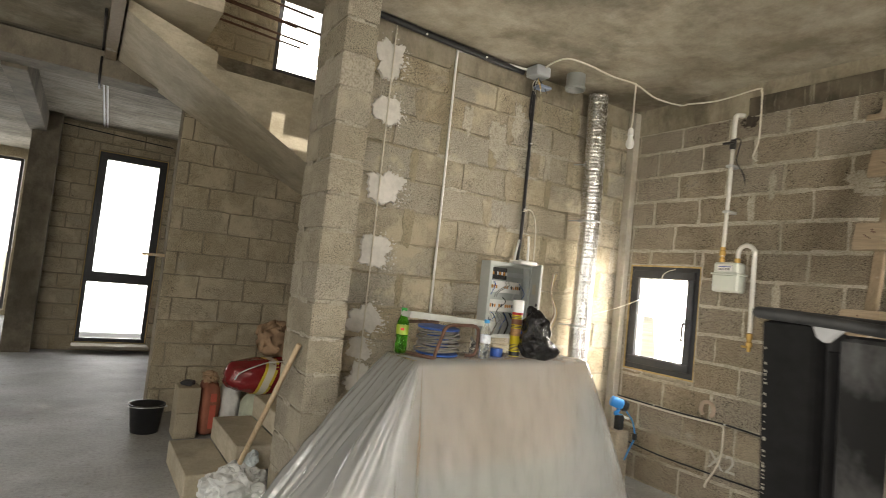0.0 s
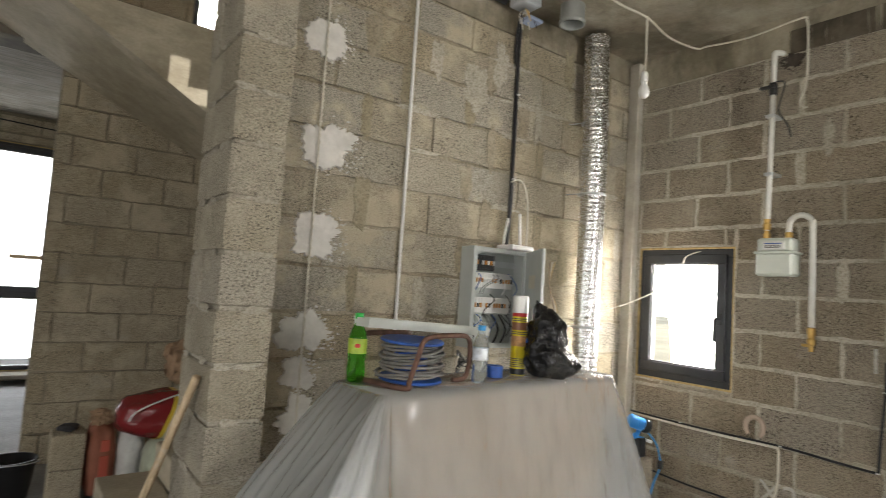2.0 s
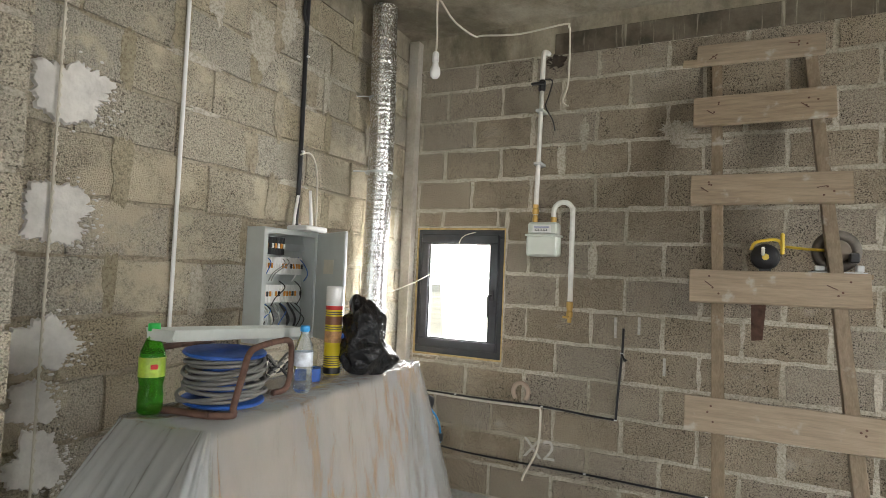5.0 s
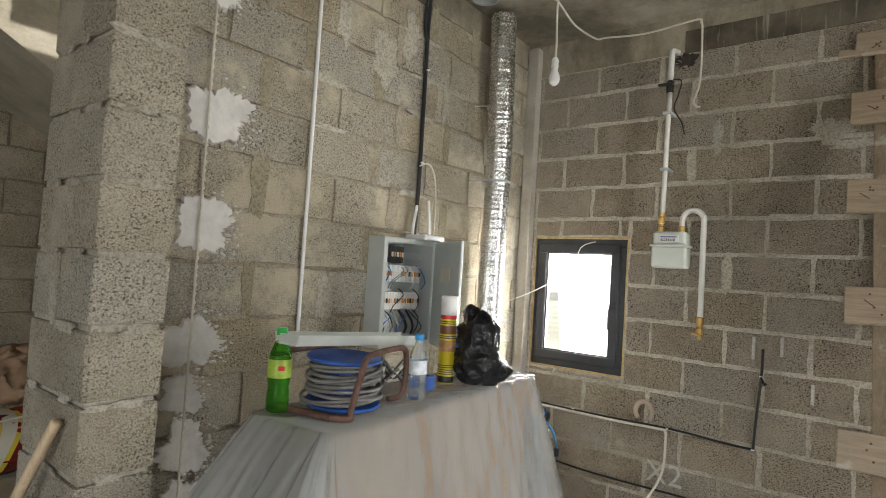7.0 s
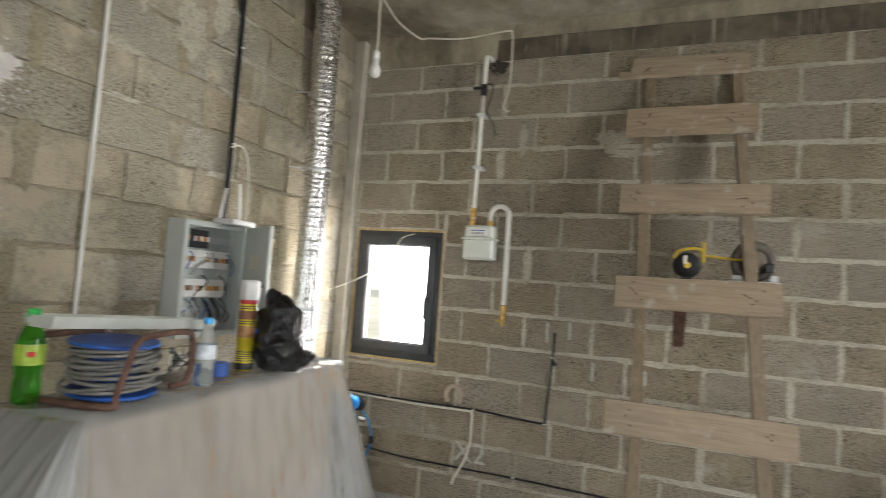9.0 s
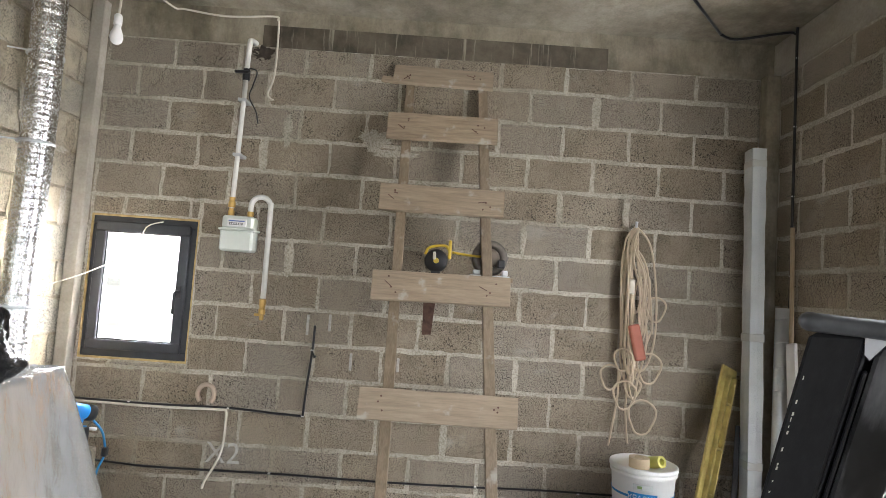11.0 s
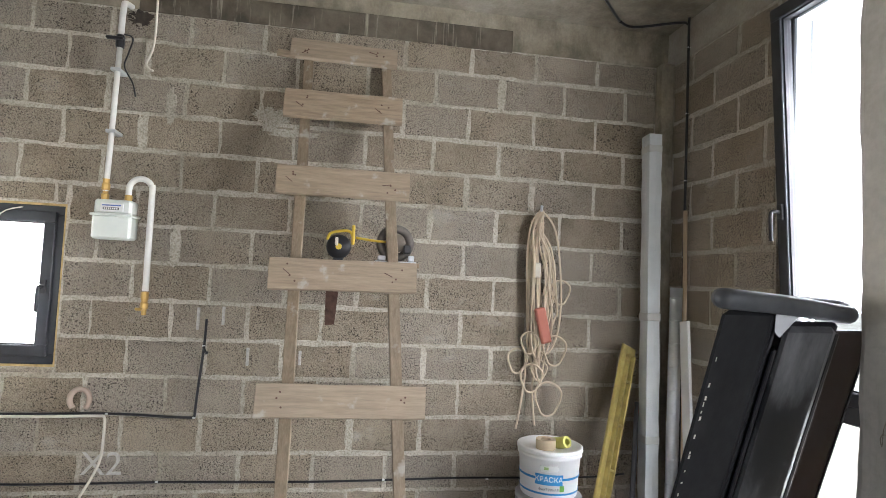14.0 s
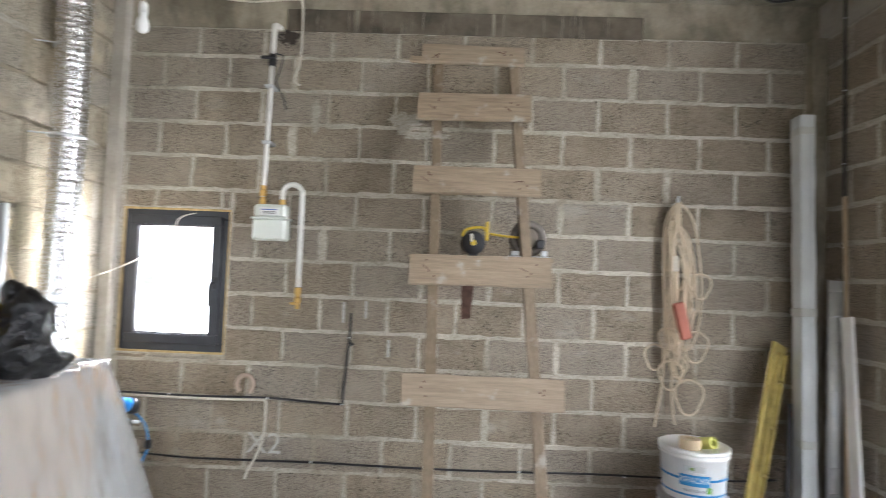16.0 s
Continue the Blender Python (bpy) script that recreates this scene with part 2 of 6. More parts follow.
def sheet_material():
    m = Mat("polythene_sheet", (0.92, 0.94, 0.95), 0.2)
    out = m.n["Material Output"]
    tr = m.n.new("ShaderNodeBsdfTransparent")
    tl = m.n.new("ShaderNodeBsdfTranslucent")
    tl.inputs["Color"].default_value = (0.84, 0.87, 0.88, 1)
    gl = m.n.new("ShaderNodeBsdfGlossy")
    gl.inputs["Roughness"].default_value = 0.12
    a, b, c = (m.n.new("ShaderNodeMixShader") for _ in range(3))
    a.inputs[0].default_value = 0.22
    m.l.new(m.p.outputs[0], a.inputs[1])
    m.l.new(tl.outputs[0], a.inputs[2])
    fac = m.ramp(m.noise(2.0, 3, 0.5), [(0.3, (0.33, 0.33, 0.33)), (0.7, (0.41, 0.41, 0.41))])
    m.l.new(fac, b.inputs[0])
    m.l.new(tr.outputs[0], b.inputs[1])
    m.l.new(a.outputs[0], b.inputs[2])
    fr = m.n.new("ShaderNodeFresnel")
    fr.inputs["IOR"].default_value = 2.1
    m.l.new(fr.outputs[0], c.inputs[0])
    m.l.new(b.outputs[0], c.inputs[1])
    m.l.new(gl.outputs[0], c.inputs[2])
    m.l.new(c.outputs[0], out.inputs["Surface"])
    m.put("Specular IOR Level", 0.9)
    m.bump(m.noise(5, 3, 0.5, (1, 1, 0.4)), 0.6, 0.03).bump(m.noise(30, 5, 0.6, (1, 1, 0.75)), 0.4, 0.008)
    m.l.new(m.h, gl.inputs["Normal"])
    m.l.new(m.h, fr.inputs["Normal"])
    return m.m


SHEET = sheet_material()
CARDBOARD = simple("cardboard", (0.38, 0.245, 0.135), 0.85, var=0.08)


# ---- mesh helpers ----
def mesh_ob(name, bm, mat, smooth=False):
    me = bpy.data.meshes.new(name)
    bmesh.ops.recalc_face_normals(bm, faces=bm.faces)
    bm.to_mesh(me)
    bm.free()
    for p in me.polygons:
        p.use_smooth = smooth
    me.materials.append(mat)
    return new(name, me)


def part(name, bm, mat, parent, label="", smooth=False):
    ob = mesh_ob(name, bm, mat, smooth)
    ob.parent = parent
    if label:
        tagged(ob, label)
    return ob


def thing(name, label, category, group="", kind=""):
    e = new(name)
    e.empty_display_size = 0.1
    return tagged(e, label, category, group, kind)


def structure(name, bm, mat, label, category, smooth=False):
    return tagged(mesh_ob(name, bm, mat, smooth), label, category, kind="structure")


def add_box(bm, lo, hi, m=None):
    x0, y0, z0 = lo
    x1, y1, z1 = hi
    vs = [bm.verts.new(Vector(c) if m is None else m @ Vector(c)) for c in
          ((x0, y0, z0), (x1, y0, z0), (x1, y1, z0), (x0, y1, z0), (x0, y0, z1), (x1, y0, z1), (x1, y1, z1), (x0, y1, z1))]
    fs = [bm.faces.new([vs[i] for i in q]) for q in
          ((0, 3, 2, 1), (4, 5, 6, 7), (0, 1, 5, 4), (1, 2, 6, 5), (2, 3, 7, 6), (3, 0, 4, 7))]
    return vs, fs


def box(lo, hi, m=None, bevel=0.0, seg=1):
    bm = bmesh.new()
    add_box(bm, lo, hi, m)
    if bevel:
        bmesh.ops.bevel(bm, geom=list(bm.edges), offset=bevel, segments=seg, affect="EDGES", profile=0.5)
    return bm


def boxes(items, bevel=0.0):
    bm = bmesh.new()
    for lo, hi in items:
        add_box(bm, lo, hi)
    if bevel:
        bmesh.ops.bevel(bm, geom=list(bm.edges), offset=bevel, segments=1, affect="EDGES", profile=0.5)
    return bm


def lathe(profile, seg=24, m=None, close=True):
    """A turned body from (radius, height) pairs."""
    bm = bmesh.new()
    rings = []
    for r, z in profile:
        if r < 1e-5:
            rings.append([bm.verts.new((0, 0, z))])
        else:
            rings.append([bm.verts.new((r * math.cos(2 * math.pi * i / seg), r * math.sin(2 * math.pi * i / seg), z)) for i in range(seg)])
    for a, b in zip(rings, rings[1:]):
        for i in range(seg):
            j = (i + 1) % seg
            q = [a[i % len(a)], a[j % len(a)], b[j % len(b)], b[i % len(b)]]
            q = [v for k, v in enumerate(q) if v not in q[:k]]
            if len(q) > 2:
                bm.faces.new(q)
    if m is not None:
        bmesh.ops.transform(bm, matrix=m, verts=bm.verts)
    return bm


def tube(points, r, seg=8, smooth_steps=4, caps=True, bm=None, radii=None):
    """A round cable, pipe or rope along a smoothed line."""
    pts = [Vector(p) for p in points]
    if smooth_steps > 1 and len(pts) > 2:
        out = []
        for i in range(len(pts) - 1):
            p0, p1, p2, p3 = pts[max(i - 1, 0)], pts[i], pts[i + 1], pts[min(i + 2, len(pts) - 1)]
            for k in range(smooth_steps):
                t = k / smooth_steps
                out.append(0.5 * ((2 * p1) + (p2 - p0) * t + (2 * p0 - 5 * p1 + 4 * p2 - p3) * t * t + (3 * p1 - p0 - 3 * p2 + p3) * t ** 3))
        pts = out + [pts[-1]]
    bm = bm or bmesh.new()
    up = Vector((0.13, 0.27, 0.95))
    rings = []
    for i, p in enumerate(pts):
        d = (pts[min(i + 1, len(pts) - 1)] - pts[max(i - 1, 0)])
        d = d.normalized() if d.length > 1e-9 else Vector((0, 0, 1))
        if abs(d.dot(up)) > 0.98:
            up = Vector((0.9, 0.3, 0.1))
        s = d.cross(up).normalized()
        up = s.cross(d).normalized()
        rr = radii[min(i * len(radii) // len(pts), len(radii) - 1)] if radii else r
        rings.append([bm.verts.new(p + rr * (math.cos(2 * math.pi * k / seg) * s + math.sin(2 * math.pi * k / seg) * up)) for k in range(seg)])
    for a, b in zip(rings, rings[1:]):
        for k in range(seg):
            bm.faces.new((a[k], a[(k + 1) % seg], b[(k + 1) % seg], b[k]))
    if caps:
        bm.faces.new(rings[0])
        bm.faces.new(rings[-1])
    return bm


def prism(outline, lo, hi, m=None):
    """An outline in (a, b) drawn out from lo to hi along the third axis."""
    bm = bmesh.new()
    A = [bm.verts.new((a, b, lo)) for a, b in outline]
    B = [bm.verts.new((a, b, hi)) for a, b in outline]
    bm.faces.new(A)
    bm.faces.new(B)
    n = len(outline)
    for i in range(n):
        bm.faces.new((A[i], A[(i + 1) % n], B[(i + 1) % n], B[i]))
    if m is not None:
        bmesh.ops.transform(bm, matrix=m, verts=bm.verts)
    return bm


def blob(r, squash, seed, amp=0.2, freq=2.0, sub=3, m=None):
    """A lumpy soft body, for sacks and bags."""
    bm = bmesh.new()
    bmesh.ops.create_icosphere(bm, subdivisions=sub, radius=1.0)
    off = Vector((seed * 3.1, seed * 1.7, seed * 0.9))
    for v in bm.verts:
        k = 1 + amp * noise.noise(v.co * freq + off) + amp * 0.5 * noise.noise(v.co * freq * 2.7 + off)
        v.co = Vector((v.co.x * r * squash[0], v.co.y * r * squash[1], v.co.z * r * squash[2])) * k
    if m is not None:
        bmesh.ops.transform(bm, matrix=m, verts=bm.verts)
    return bm


AXES = Matrix(((0, 0, 1, 0), (1, 0, 0, 0), (0, 1, 0, 0), (0, 0, 0, 1)))


def panel_cells(u0, u1, v0, v1, holes):
    """The rectangles left of a wall when its openings are cut out."""
    us = sorted({u0, u1, *[h[0] for h in holes], *[h[1] for h in holes]})
    out = []
    for a, b in zip(us, us[1:]):
        if a < u0 or b > u1:
            continue
        cuts = sorted((max(h[2], v0), min(h[3], v1)) for h in holes if h[0] <= a and h[1] >= b)
        z = v0
        for c, d in cuts:
            if c > z:
                out.append((a, b, z, c))
            z = max(z, d)
        if z < v1:
            out.append((a, b, z, v1))
    return out


JOINT = 0.016
MESHES = {}


def block_mesh(w, h, mat, key=0):
    """A block's face slab with worn edges, shared by all blocks of its size."""
    k = (round(w, 3), round(h, 3), mat.name, key)
    if k in MESHES:
        return MESHES[k]
    bm = bmesh.new()
    rnd = random.Random(key * 7 + int(w * 1000))
    nx, ny, d = (6 if w > 0.25 else 3), (3 if h > 0.12 else 1), 0.026
    pts = [(-1 + 2 * i / nx, -1) for i in range(nx)] + [(1, -1 + 2 * i / ny) for i in range(ny)] + [(1 - 2 * i / nx, 1) for i in range(nx)] + [(-1, 1 - 2 * i / ny) for i in range(ny)]
    back, face = [], []
    for u, v in pts:
        j = 0.0045
        x, y = u * w / 2 + rnd.uniform(-j, j), v * h / 2 + rnd.uniform(-j, j)
        inset = rnd.uniform(0.003, 0.009)
        back.append(bm.verts.new((x, y, -d)))
        face.append(bm.verts.new((x - u * inset, y - v * inset, rnd.uniform(-0.0015, 0.0015))))
    n = len(pts)
    for i in range(n):
        j = (i + 1) % n
        bm.faces.new((back[i], back[j], face[j], face[i]))
    bm.faces.new(face)
    me = bpy.data.meshes.new("block")
    bmesh.ops.recalc_face_normals(bm, faces=bm.faces)
    bm.to_mesh(me)
    bm.free()
    me.materials.append(mat)
    MESHES[k] = me
    return me


def block_wall(name, frame_m, length, v0, v1, holes, thick, mat, mortar, label, row=0.2, first=0.0, shift=(0.155, 0.345), proud=0.005, joints=(0.012, 0.013), seed=1):
    """A wall of blocks in running bond. frame_m: u along the wall, v up, w out of its face."""
    rnd = random.Random(seed)
    bm = bmesh.new()
    for a, b, c, d in panel_cells(0, length, v0, v1, holes):
        add_box(bm, (a, c, -thick), (b, d, -proud), frame_m)
    wall = structure(name, bm, mortar, label, "wall")
    BLOCK_JOBS.append((wall, frame_m, length, v0, v1, holes, mat, row, first, shift, joints, rnd))
    return wall


BLOCK_JOBS = []


def lay_blocks():
    for wall, fm, length, v0, v1, holes, mat, row, first, shift, (ju, jv), rnd in BLOCK_JOBS:
        k0 = math.floor((v0 - first) / row) - 1
        for k in range(k0, int((v1 - first) / row) + 2):
            z0, z1 = max(first + k * row, v0), min(first + (k + 1) * row, v1)
            if z1 - z0 < 0.05:
                continue
            u = shift[k % 2] - 0.8
            while u < length:
                a, b = max(u, 0), min(u + 0.4, length)
                u += 0.4
                if b - a < 0.04:
                    continue
                spans = [(a, b, z0, z1)]
                for h in holes:
                    nxt = []
                    for (p, q, r, s) in spans:
                        if h[0] >= q or h[1] <= p or h[2] >= s or h[3] <= r:
                            nxt.append((p, q, r, s))
                            continue
                        if h[0] > p:
                            nxt.append((p, h[0], r, s))
                        if h[1] < q:
                            nxt.append((h[1], q, r, s))
                        mp, mq = max(p, h[0]), min(q, h[1])
                        if h[2] > r:
                            nxt.append((mp, mq, r, h[2]))
                        if h[3] < s:
                            nxt.append((mp, mq, h[3], s))
                    spans = nxt
                for p, q, r, s in spans:
                    if q - p < 0.035 or s - r < 0.035:
                        continue
                    w, h = q - p - ju * rnd.choice((0.7, 1.0, 1.0, 1.3)), s - r - jv
                    me = block_mesh(w, h, mat, rnd.randrange(4) if w > 0.37 and h > 0.17 else 0)
                    ob = new("block", me)
                    ob.parent = wall
                    ob.matrix_local = fm @ Matrix.Translation(((p + q) / 2 + rnd.uniform(-0.002, 0.002), (r + s) / 2 + rnd.uniform(-0.002, 0.002), rnd.uniform(-0.003, 0.002))) @ Matrix.Rotation(rnd.uniform(-0.006, 0.006), 4, "Z")


def frame_of(origin, u, v, w):
    m = Matrix((u, v, w)).transposed().to_4x4()
    m.translation = origin
    return m


# wall frames: u, up, out of the face
GAS = frame_of((4.17, -0.13, 0), (0, 1, 0), (0, 0, 1), (-1, 0, 0))
LEFT = frame_of((1.52, 4.04, 0), (1, 0, 0), (0, 0, 1), (0, -1, 0))
RIGHT = frame_of((-3.2, -0.13, 0), (1, 0, 0), (0, 0, 1), (0, 1, 0))
STAIR = frame_of((0.90, 6.30, 0), (1, 0, 0), (0, 0, 1), (0, -1, 0))
FAR = frame_of((-0.40, 9.72, 0), (1, 0, 0), (0, 0, 1), (0, -1, 0))
TOP = 3.03

# ---- setting ----
structure("floor", box((-3.5, -0.4, -0.15), (4.4, 14.2, 0.0)), FLOOR, "grey cement screed floor, dusty and stained", "floor")
structure("ceiling", boxes([((-3.5, -0.4, TOP), (4.4, 4.27, TOP + 0.2)), ((-3.5, 4.272, TOP), (0.33, 6.20, TOP + 0.2))]), CEILING, "bare cast concrete slab ceiling with brown stains", "ceiling")
structure("ceiling_hall", box((-3.5, 6.202, TOP), (4.4, 14.2, TOP + 0.2)), CEILING_BOARDED, "board-marked concrete slab ceiling of the hall", "ceiling")

GW_HOLE = (3.43, 4.08, 0.85, 1.71)
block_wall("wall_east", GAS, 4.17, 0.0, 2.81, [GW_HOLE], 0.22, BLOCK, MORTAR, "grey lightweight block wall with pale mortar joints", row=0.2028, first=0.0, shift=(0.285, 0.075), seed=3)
structure("beam_east", box((4.175, -0.13, 2.812), (4.39, 4.24, TOP)), BEAM_ROOM, "cast concrete ring beam under the ceiling", "beam")
block_wall("wall_north", LEFT, 2.87, 0.0, 2.86, [], 0.2, BLOCK_WARM, MORTAR_DARK, "smeared grey-brown block wall", row=0.2105, first=0.145, shift=(0.36, 0.13), proud=0.010, joints=(0.007, 0.007), seed=5)
structure("beam_north", box((1.52, 4.044, 2.862), (4.39, 4.24, TOP)), BEAM_ROOM, "cast concrete ring beam under the ceiling", "beam")
# second hole is unseen, cut to admit the added south light
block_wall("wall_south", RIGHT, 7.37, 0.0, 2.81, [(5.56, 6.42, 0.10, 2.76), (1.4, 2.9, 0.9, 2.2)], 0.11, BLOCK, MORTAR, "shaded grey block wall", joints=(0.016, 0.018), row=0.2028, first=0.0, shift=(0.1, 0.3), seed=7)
structure("beam_south", box((-3.2, -0.35, 2.812), (4.39, -0.131, TOP)), CONCRETE, "cast concrete ring beam under the ceiling", "beam")
structure("column_corner", box((4.09, -0.128, 0), (4.168, -0.045, 2.81), bevel=0.004), BEAM_ROOM, "cast concrete corner column", "column")
structure("column_corner_north", box((4.10, 3.96, 0), (4.166, 4.036, 3.0), bevel=0.004), CONCRETE, "cast concrete strip in the corner", "column")
structure("wall_west", boxes([((-3.5, -0.35, 0), (-3.3, 0.0, TOP)), ((-3.5, 2.6, 0), (-3.3, 14.0, TOP)), ((-3.5, 0.0, 2.3), (-3.3, 2.6, TOP))]), BLOCK_FAR, "plain block wall with a wide opening, unseen and assumed", "wall")
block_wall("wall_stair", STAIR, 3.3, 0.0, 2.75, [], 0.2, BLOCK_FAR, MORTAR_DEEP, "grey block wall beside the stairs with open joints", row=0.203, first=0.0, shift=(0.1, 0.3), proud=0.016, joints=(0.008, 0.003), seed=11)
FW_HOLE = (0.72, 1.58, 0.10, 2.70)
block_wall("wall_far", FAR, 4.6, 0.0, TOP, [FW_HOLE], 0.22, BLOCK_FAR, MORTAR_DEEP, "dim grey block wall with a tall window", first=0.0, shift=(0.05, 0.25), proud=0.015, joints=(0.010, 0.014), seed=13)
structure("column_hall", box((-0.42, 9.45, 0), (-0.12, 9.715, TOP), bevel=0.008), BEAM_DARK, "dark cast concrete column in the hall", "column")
structure("wall_alcove", box((-0.42, 9.94, 0), (-0.22, 13.6, TOP)), CONCRETE, "plain side wall of the alcove", "wall")
ALC = [(-2.9, -0.79, 0.09, 2.86)]
bm = bmesh.new()
for a, b, c, d in panel_cells(-3.3, -0.2, 0, TOP, ALC):
    add_box(bm, (a, 13.6, c), (b, 13.82, d))
structure("wall_alcove_end", bm, BLOCK_FAR, "block wall round the wide window", "wall")
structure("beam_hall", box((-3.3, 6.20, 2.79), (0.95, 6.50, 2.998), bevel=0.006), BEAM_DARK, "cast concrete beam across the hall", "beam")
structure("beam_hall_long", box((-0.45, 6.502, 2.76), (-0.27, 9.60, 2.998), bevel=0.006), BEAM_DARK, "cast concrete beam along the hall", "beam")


def rough_column(x0, x1, y0, y1, top):
    """A cast column whose arrises are chipped and whose faces are not quite flat."""
    bm = box((x0, y0, 0), (x1, y1, top), bevel=0.014, seg=2)
    bmesh.ops.subdivide_edges(bm, edges=[e for e in bm.edges if abs(e.verts[0].co.z - e.verts[1].co.z) > 1], cuts=110)
    cx, cy = (x0 + x1) / 2, (y0 + y1) / 2
    for v in bm.verts:
        arris = min(1.0, 0.003 / max(1e-4, abs(abs(v.co.x - cx) - (x1 - x0) / 2) + abs(abs(v.co.y - cy) - (y1 - y0) / 2)))
        k = 0.005 * noise.noise(Vector((v.co.x * 6, v.co.y * 6, v.co.z * 2.2))) + 0.006 * arris * noise.noise(Vector((v.co.x * 20, v.co.y * 20, v.co.z * 21)))
        v.co.x += k * (1 if v.co.x > cx else -1)
        v.co.y += k * (1 if v.co.y > cy else -1)
    return bm


structure("column_room", rough_column(1.32, 1.572, 0.84, 1.10, TOP), COLUMN, "rough cast concrete column with chipped edges", "column")

# pillar of stacked blocks at the end of the wall
pillar = structure("pillar_core", box((1.337, 3.627, 0), (1.508, 4.04, TOP)), PALE, "free-standing pillar of stacked lightweight blocks", "pillar")


def pillar_block(z0, z1, rnd):
    bm = box((1.325, 3.615, z0 + 0.008), (1.52, 4.03, z1 - 0.008), bevel=0.007, seg=2)
    for v in bm.verts:
        v.co += Vector((rnd.uniform(-0.002, 0.002), rnd.uniform(-0.002, 0.002), rnd.uniform(-0.002, 0.002)))
    return bm


# ---- stairs ----
for i in range(6):
    structure("stair_step", box((0.92 + 0.265 * i, 4.245, 0.148 * i if i else 0.0), (0.92 + 0.265 * (i + 1) + (0.0), 4.95, 0.148 * (i + 1)), bevel=0.006), CONCRETE_PALE, "bare cast concrete stair step, dusty", "step")
under = lambda x: 3.12 - 0.495 * x
fl = [(0.34, under(0.34)), (2.6, under(2.6)), (2.6, under(2.6) + 0.14), (0.47, TOP - 0.002), (0.34, TOP - 0.002)]
XZ = Matrix(((1, 0, 0, 0), (0, 0, 1, 0), (0, 1, 0, 0), (0, 0, 0, 1)))
structure("stair_flight", prism(fl, 5.10, 6.295, XZ), CONCRETE_PALE, "sloping concrete underside of the upper stair flight", "stairs")
side = [(0.34, under(0.34)), (2.4, under(2.4) - 0.18), (2.4, 2.73), (0.92, 2.73), (0.92, 2.84), (0.34, TOP - 0.004)]
structure("stair_side", prism(side, 5.0, 5.098, XZ), CONCRETE_PALE, "pale concrete side of the upper stair flight", "stairs")
structure("slab_upper", boxes([((0.335, 4.75, TOP), (0.88, 6.18, TOP + 0.18))]), CONCRETE_PALE, "cast concrete slab edge over the stairs", "slab")
# upper storey round the stairwell
UP = frame_of((0.33, 7.6, 0), (1, 0, 0), (0, 0, 1), (0, -1, 0))
block_wall("wall_upper", UP, 3.9, 3.21, 5.6, [(1.60, 2.22, 3.70, 4.85)], 0.2, BLOCK_FAR, MORTAR_DARK, "dark block wall of the upper storey", seed=17)
structure("wall_upper_side", boxes([((0.12, 4.3, 3.202), (0.32, 7.8, 5.6)), ((4.2, 4.3, 3.202), (4.4, 7.8, 5.6))]), BLOCK_FAR, "plain block walls of the upper storey", "wall")
# unseen wall, added with an L-shaped hole that shapes the stair's sun patch
bm = bmesh.new()
for a, b, c, d in panel_cells(0.32, 4.2, TOP + 0.202, 5.6, [(1.87, 2.0, 3.31, 3.61), (2.0, 2.30, 3.31, 3.46)]):
    add_box(bm, (a, 4.25, c), (b, 4.29, d))
structure("wall_upper_south", bm, CONCRETE, "unseen upper wall with an L-shaped hole to shape the sun patch", "wall")
structure("roof", box((0.0, 4.0, 5.6), (4.5, 7.9, 5.8)), CEILING_BOARDED, "concrete slab over the stairwell", "roof")
structure("wall_stair_end", box((4.18, 4.245, 0), (4.39, 9.7, TOP)), BLOCK_FAR, "plain block wall behind the stairs", "wall")

# ---- windows ----
FOAM = simple("yellow_mounting_foam", (0.50, 0.36, 0.16), 0.9, var=0.3, scale=25, bump=0.8, bscale=70)


def ring_boxes(a0, a1, b0, b1, w, d0, d1):
    """A rectangular frame of four bars in (a, b), from depth d0 to d1."""
    return [((a0, b0, d0), (a1, b0 + w, d1)), ((a0, b1 - w, d0), (a1, b1, d1)), ((a0, b0 + w, d0), (a0 + w, b1 - w, d1)), ((a1 - w, b0 + w, d0), (a1, b1 - w, d1))]


def bars(items, m, bevel=0.004):
    bm = bmesh.new()
    for lo, hi in items:
        add_box(bm, lo, hi)
    bmesh.ops.bevel(bm, geom=list(bm.edges), offset=bevel, segments=1, affect="EDGES", profile=0.5)
    bmesh.ops.transform(bm, matrix=m, verts=bm.verts)
    return bm


def pane(parent, a0, a1, b0, b1, d, m):
    ob = part("pane", bars([((a0, b0, d - 0.006), (a1, b1, d))], m, 0.001), GLASS, parent, "clear window pane")
    ob.visible_shadow = False
    return ob


def handle(parent, m, silver=False):
    """A window handle: base plate, neck and lever; m puts its base on the sash."""
    bm = box((-0.016, -0.036, 0), (0.016, 0.036, 0.012), m, 0.004, 2)
    h = part("handle", bm, BLACK_MATT if not silver else STEEL, parent, "dark window handle")
    bm = tube([m @ Vector(p) for p in ((0, 0.0, 0.01), (0, 0.0, 0.045), (0, -0.02, 0.055), (0, -0.13, 0.055))], 0.009, 8, 3)
    part("lever", bm, STEEL if silver else BLACK_MATT, h, smooth=True)


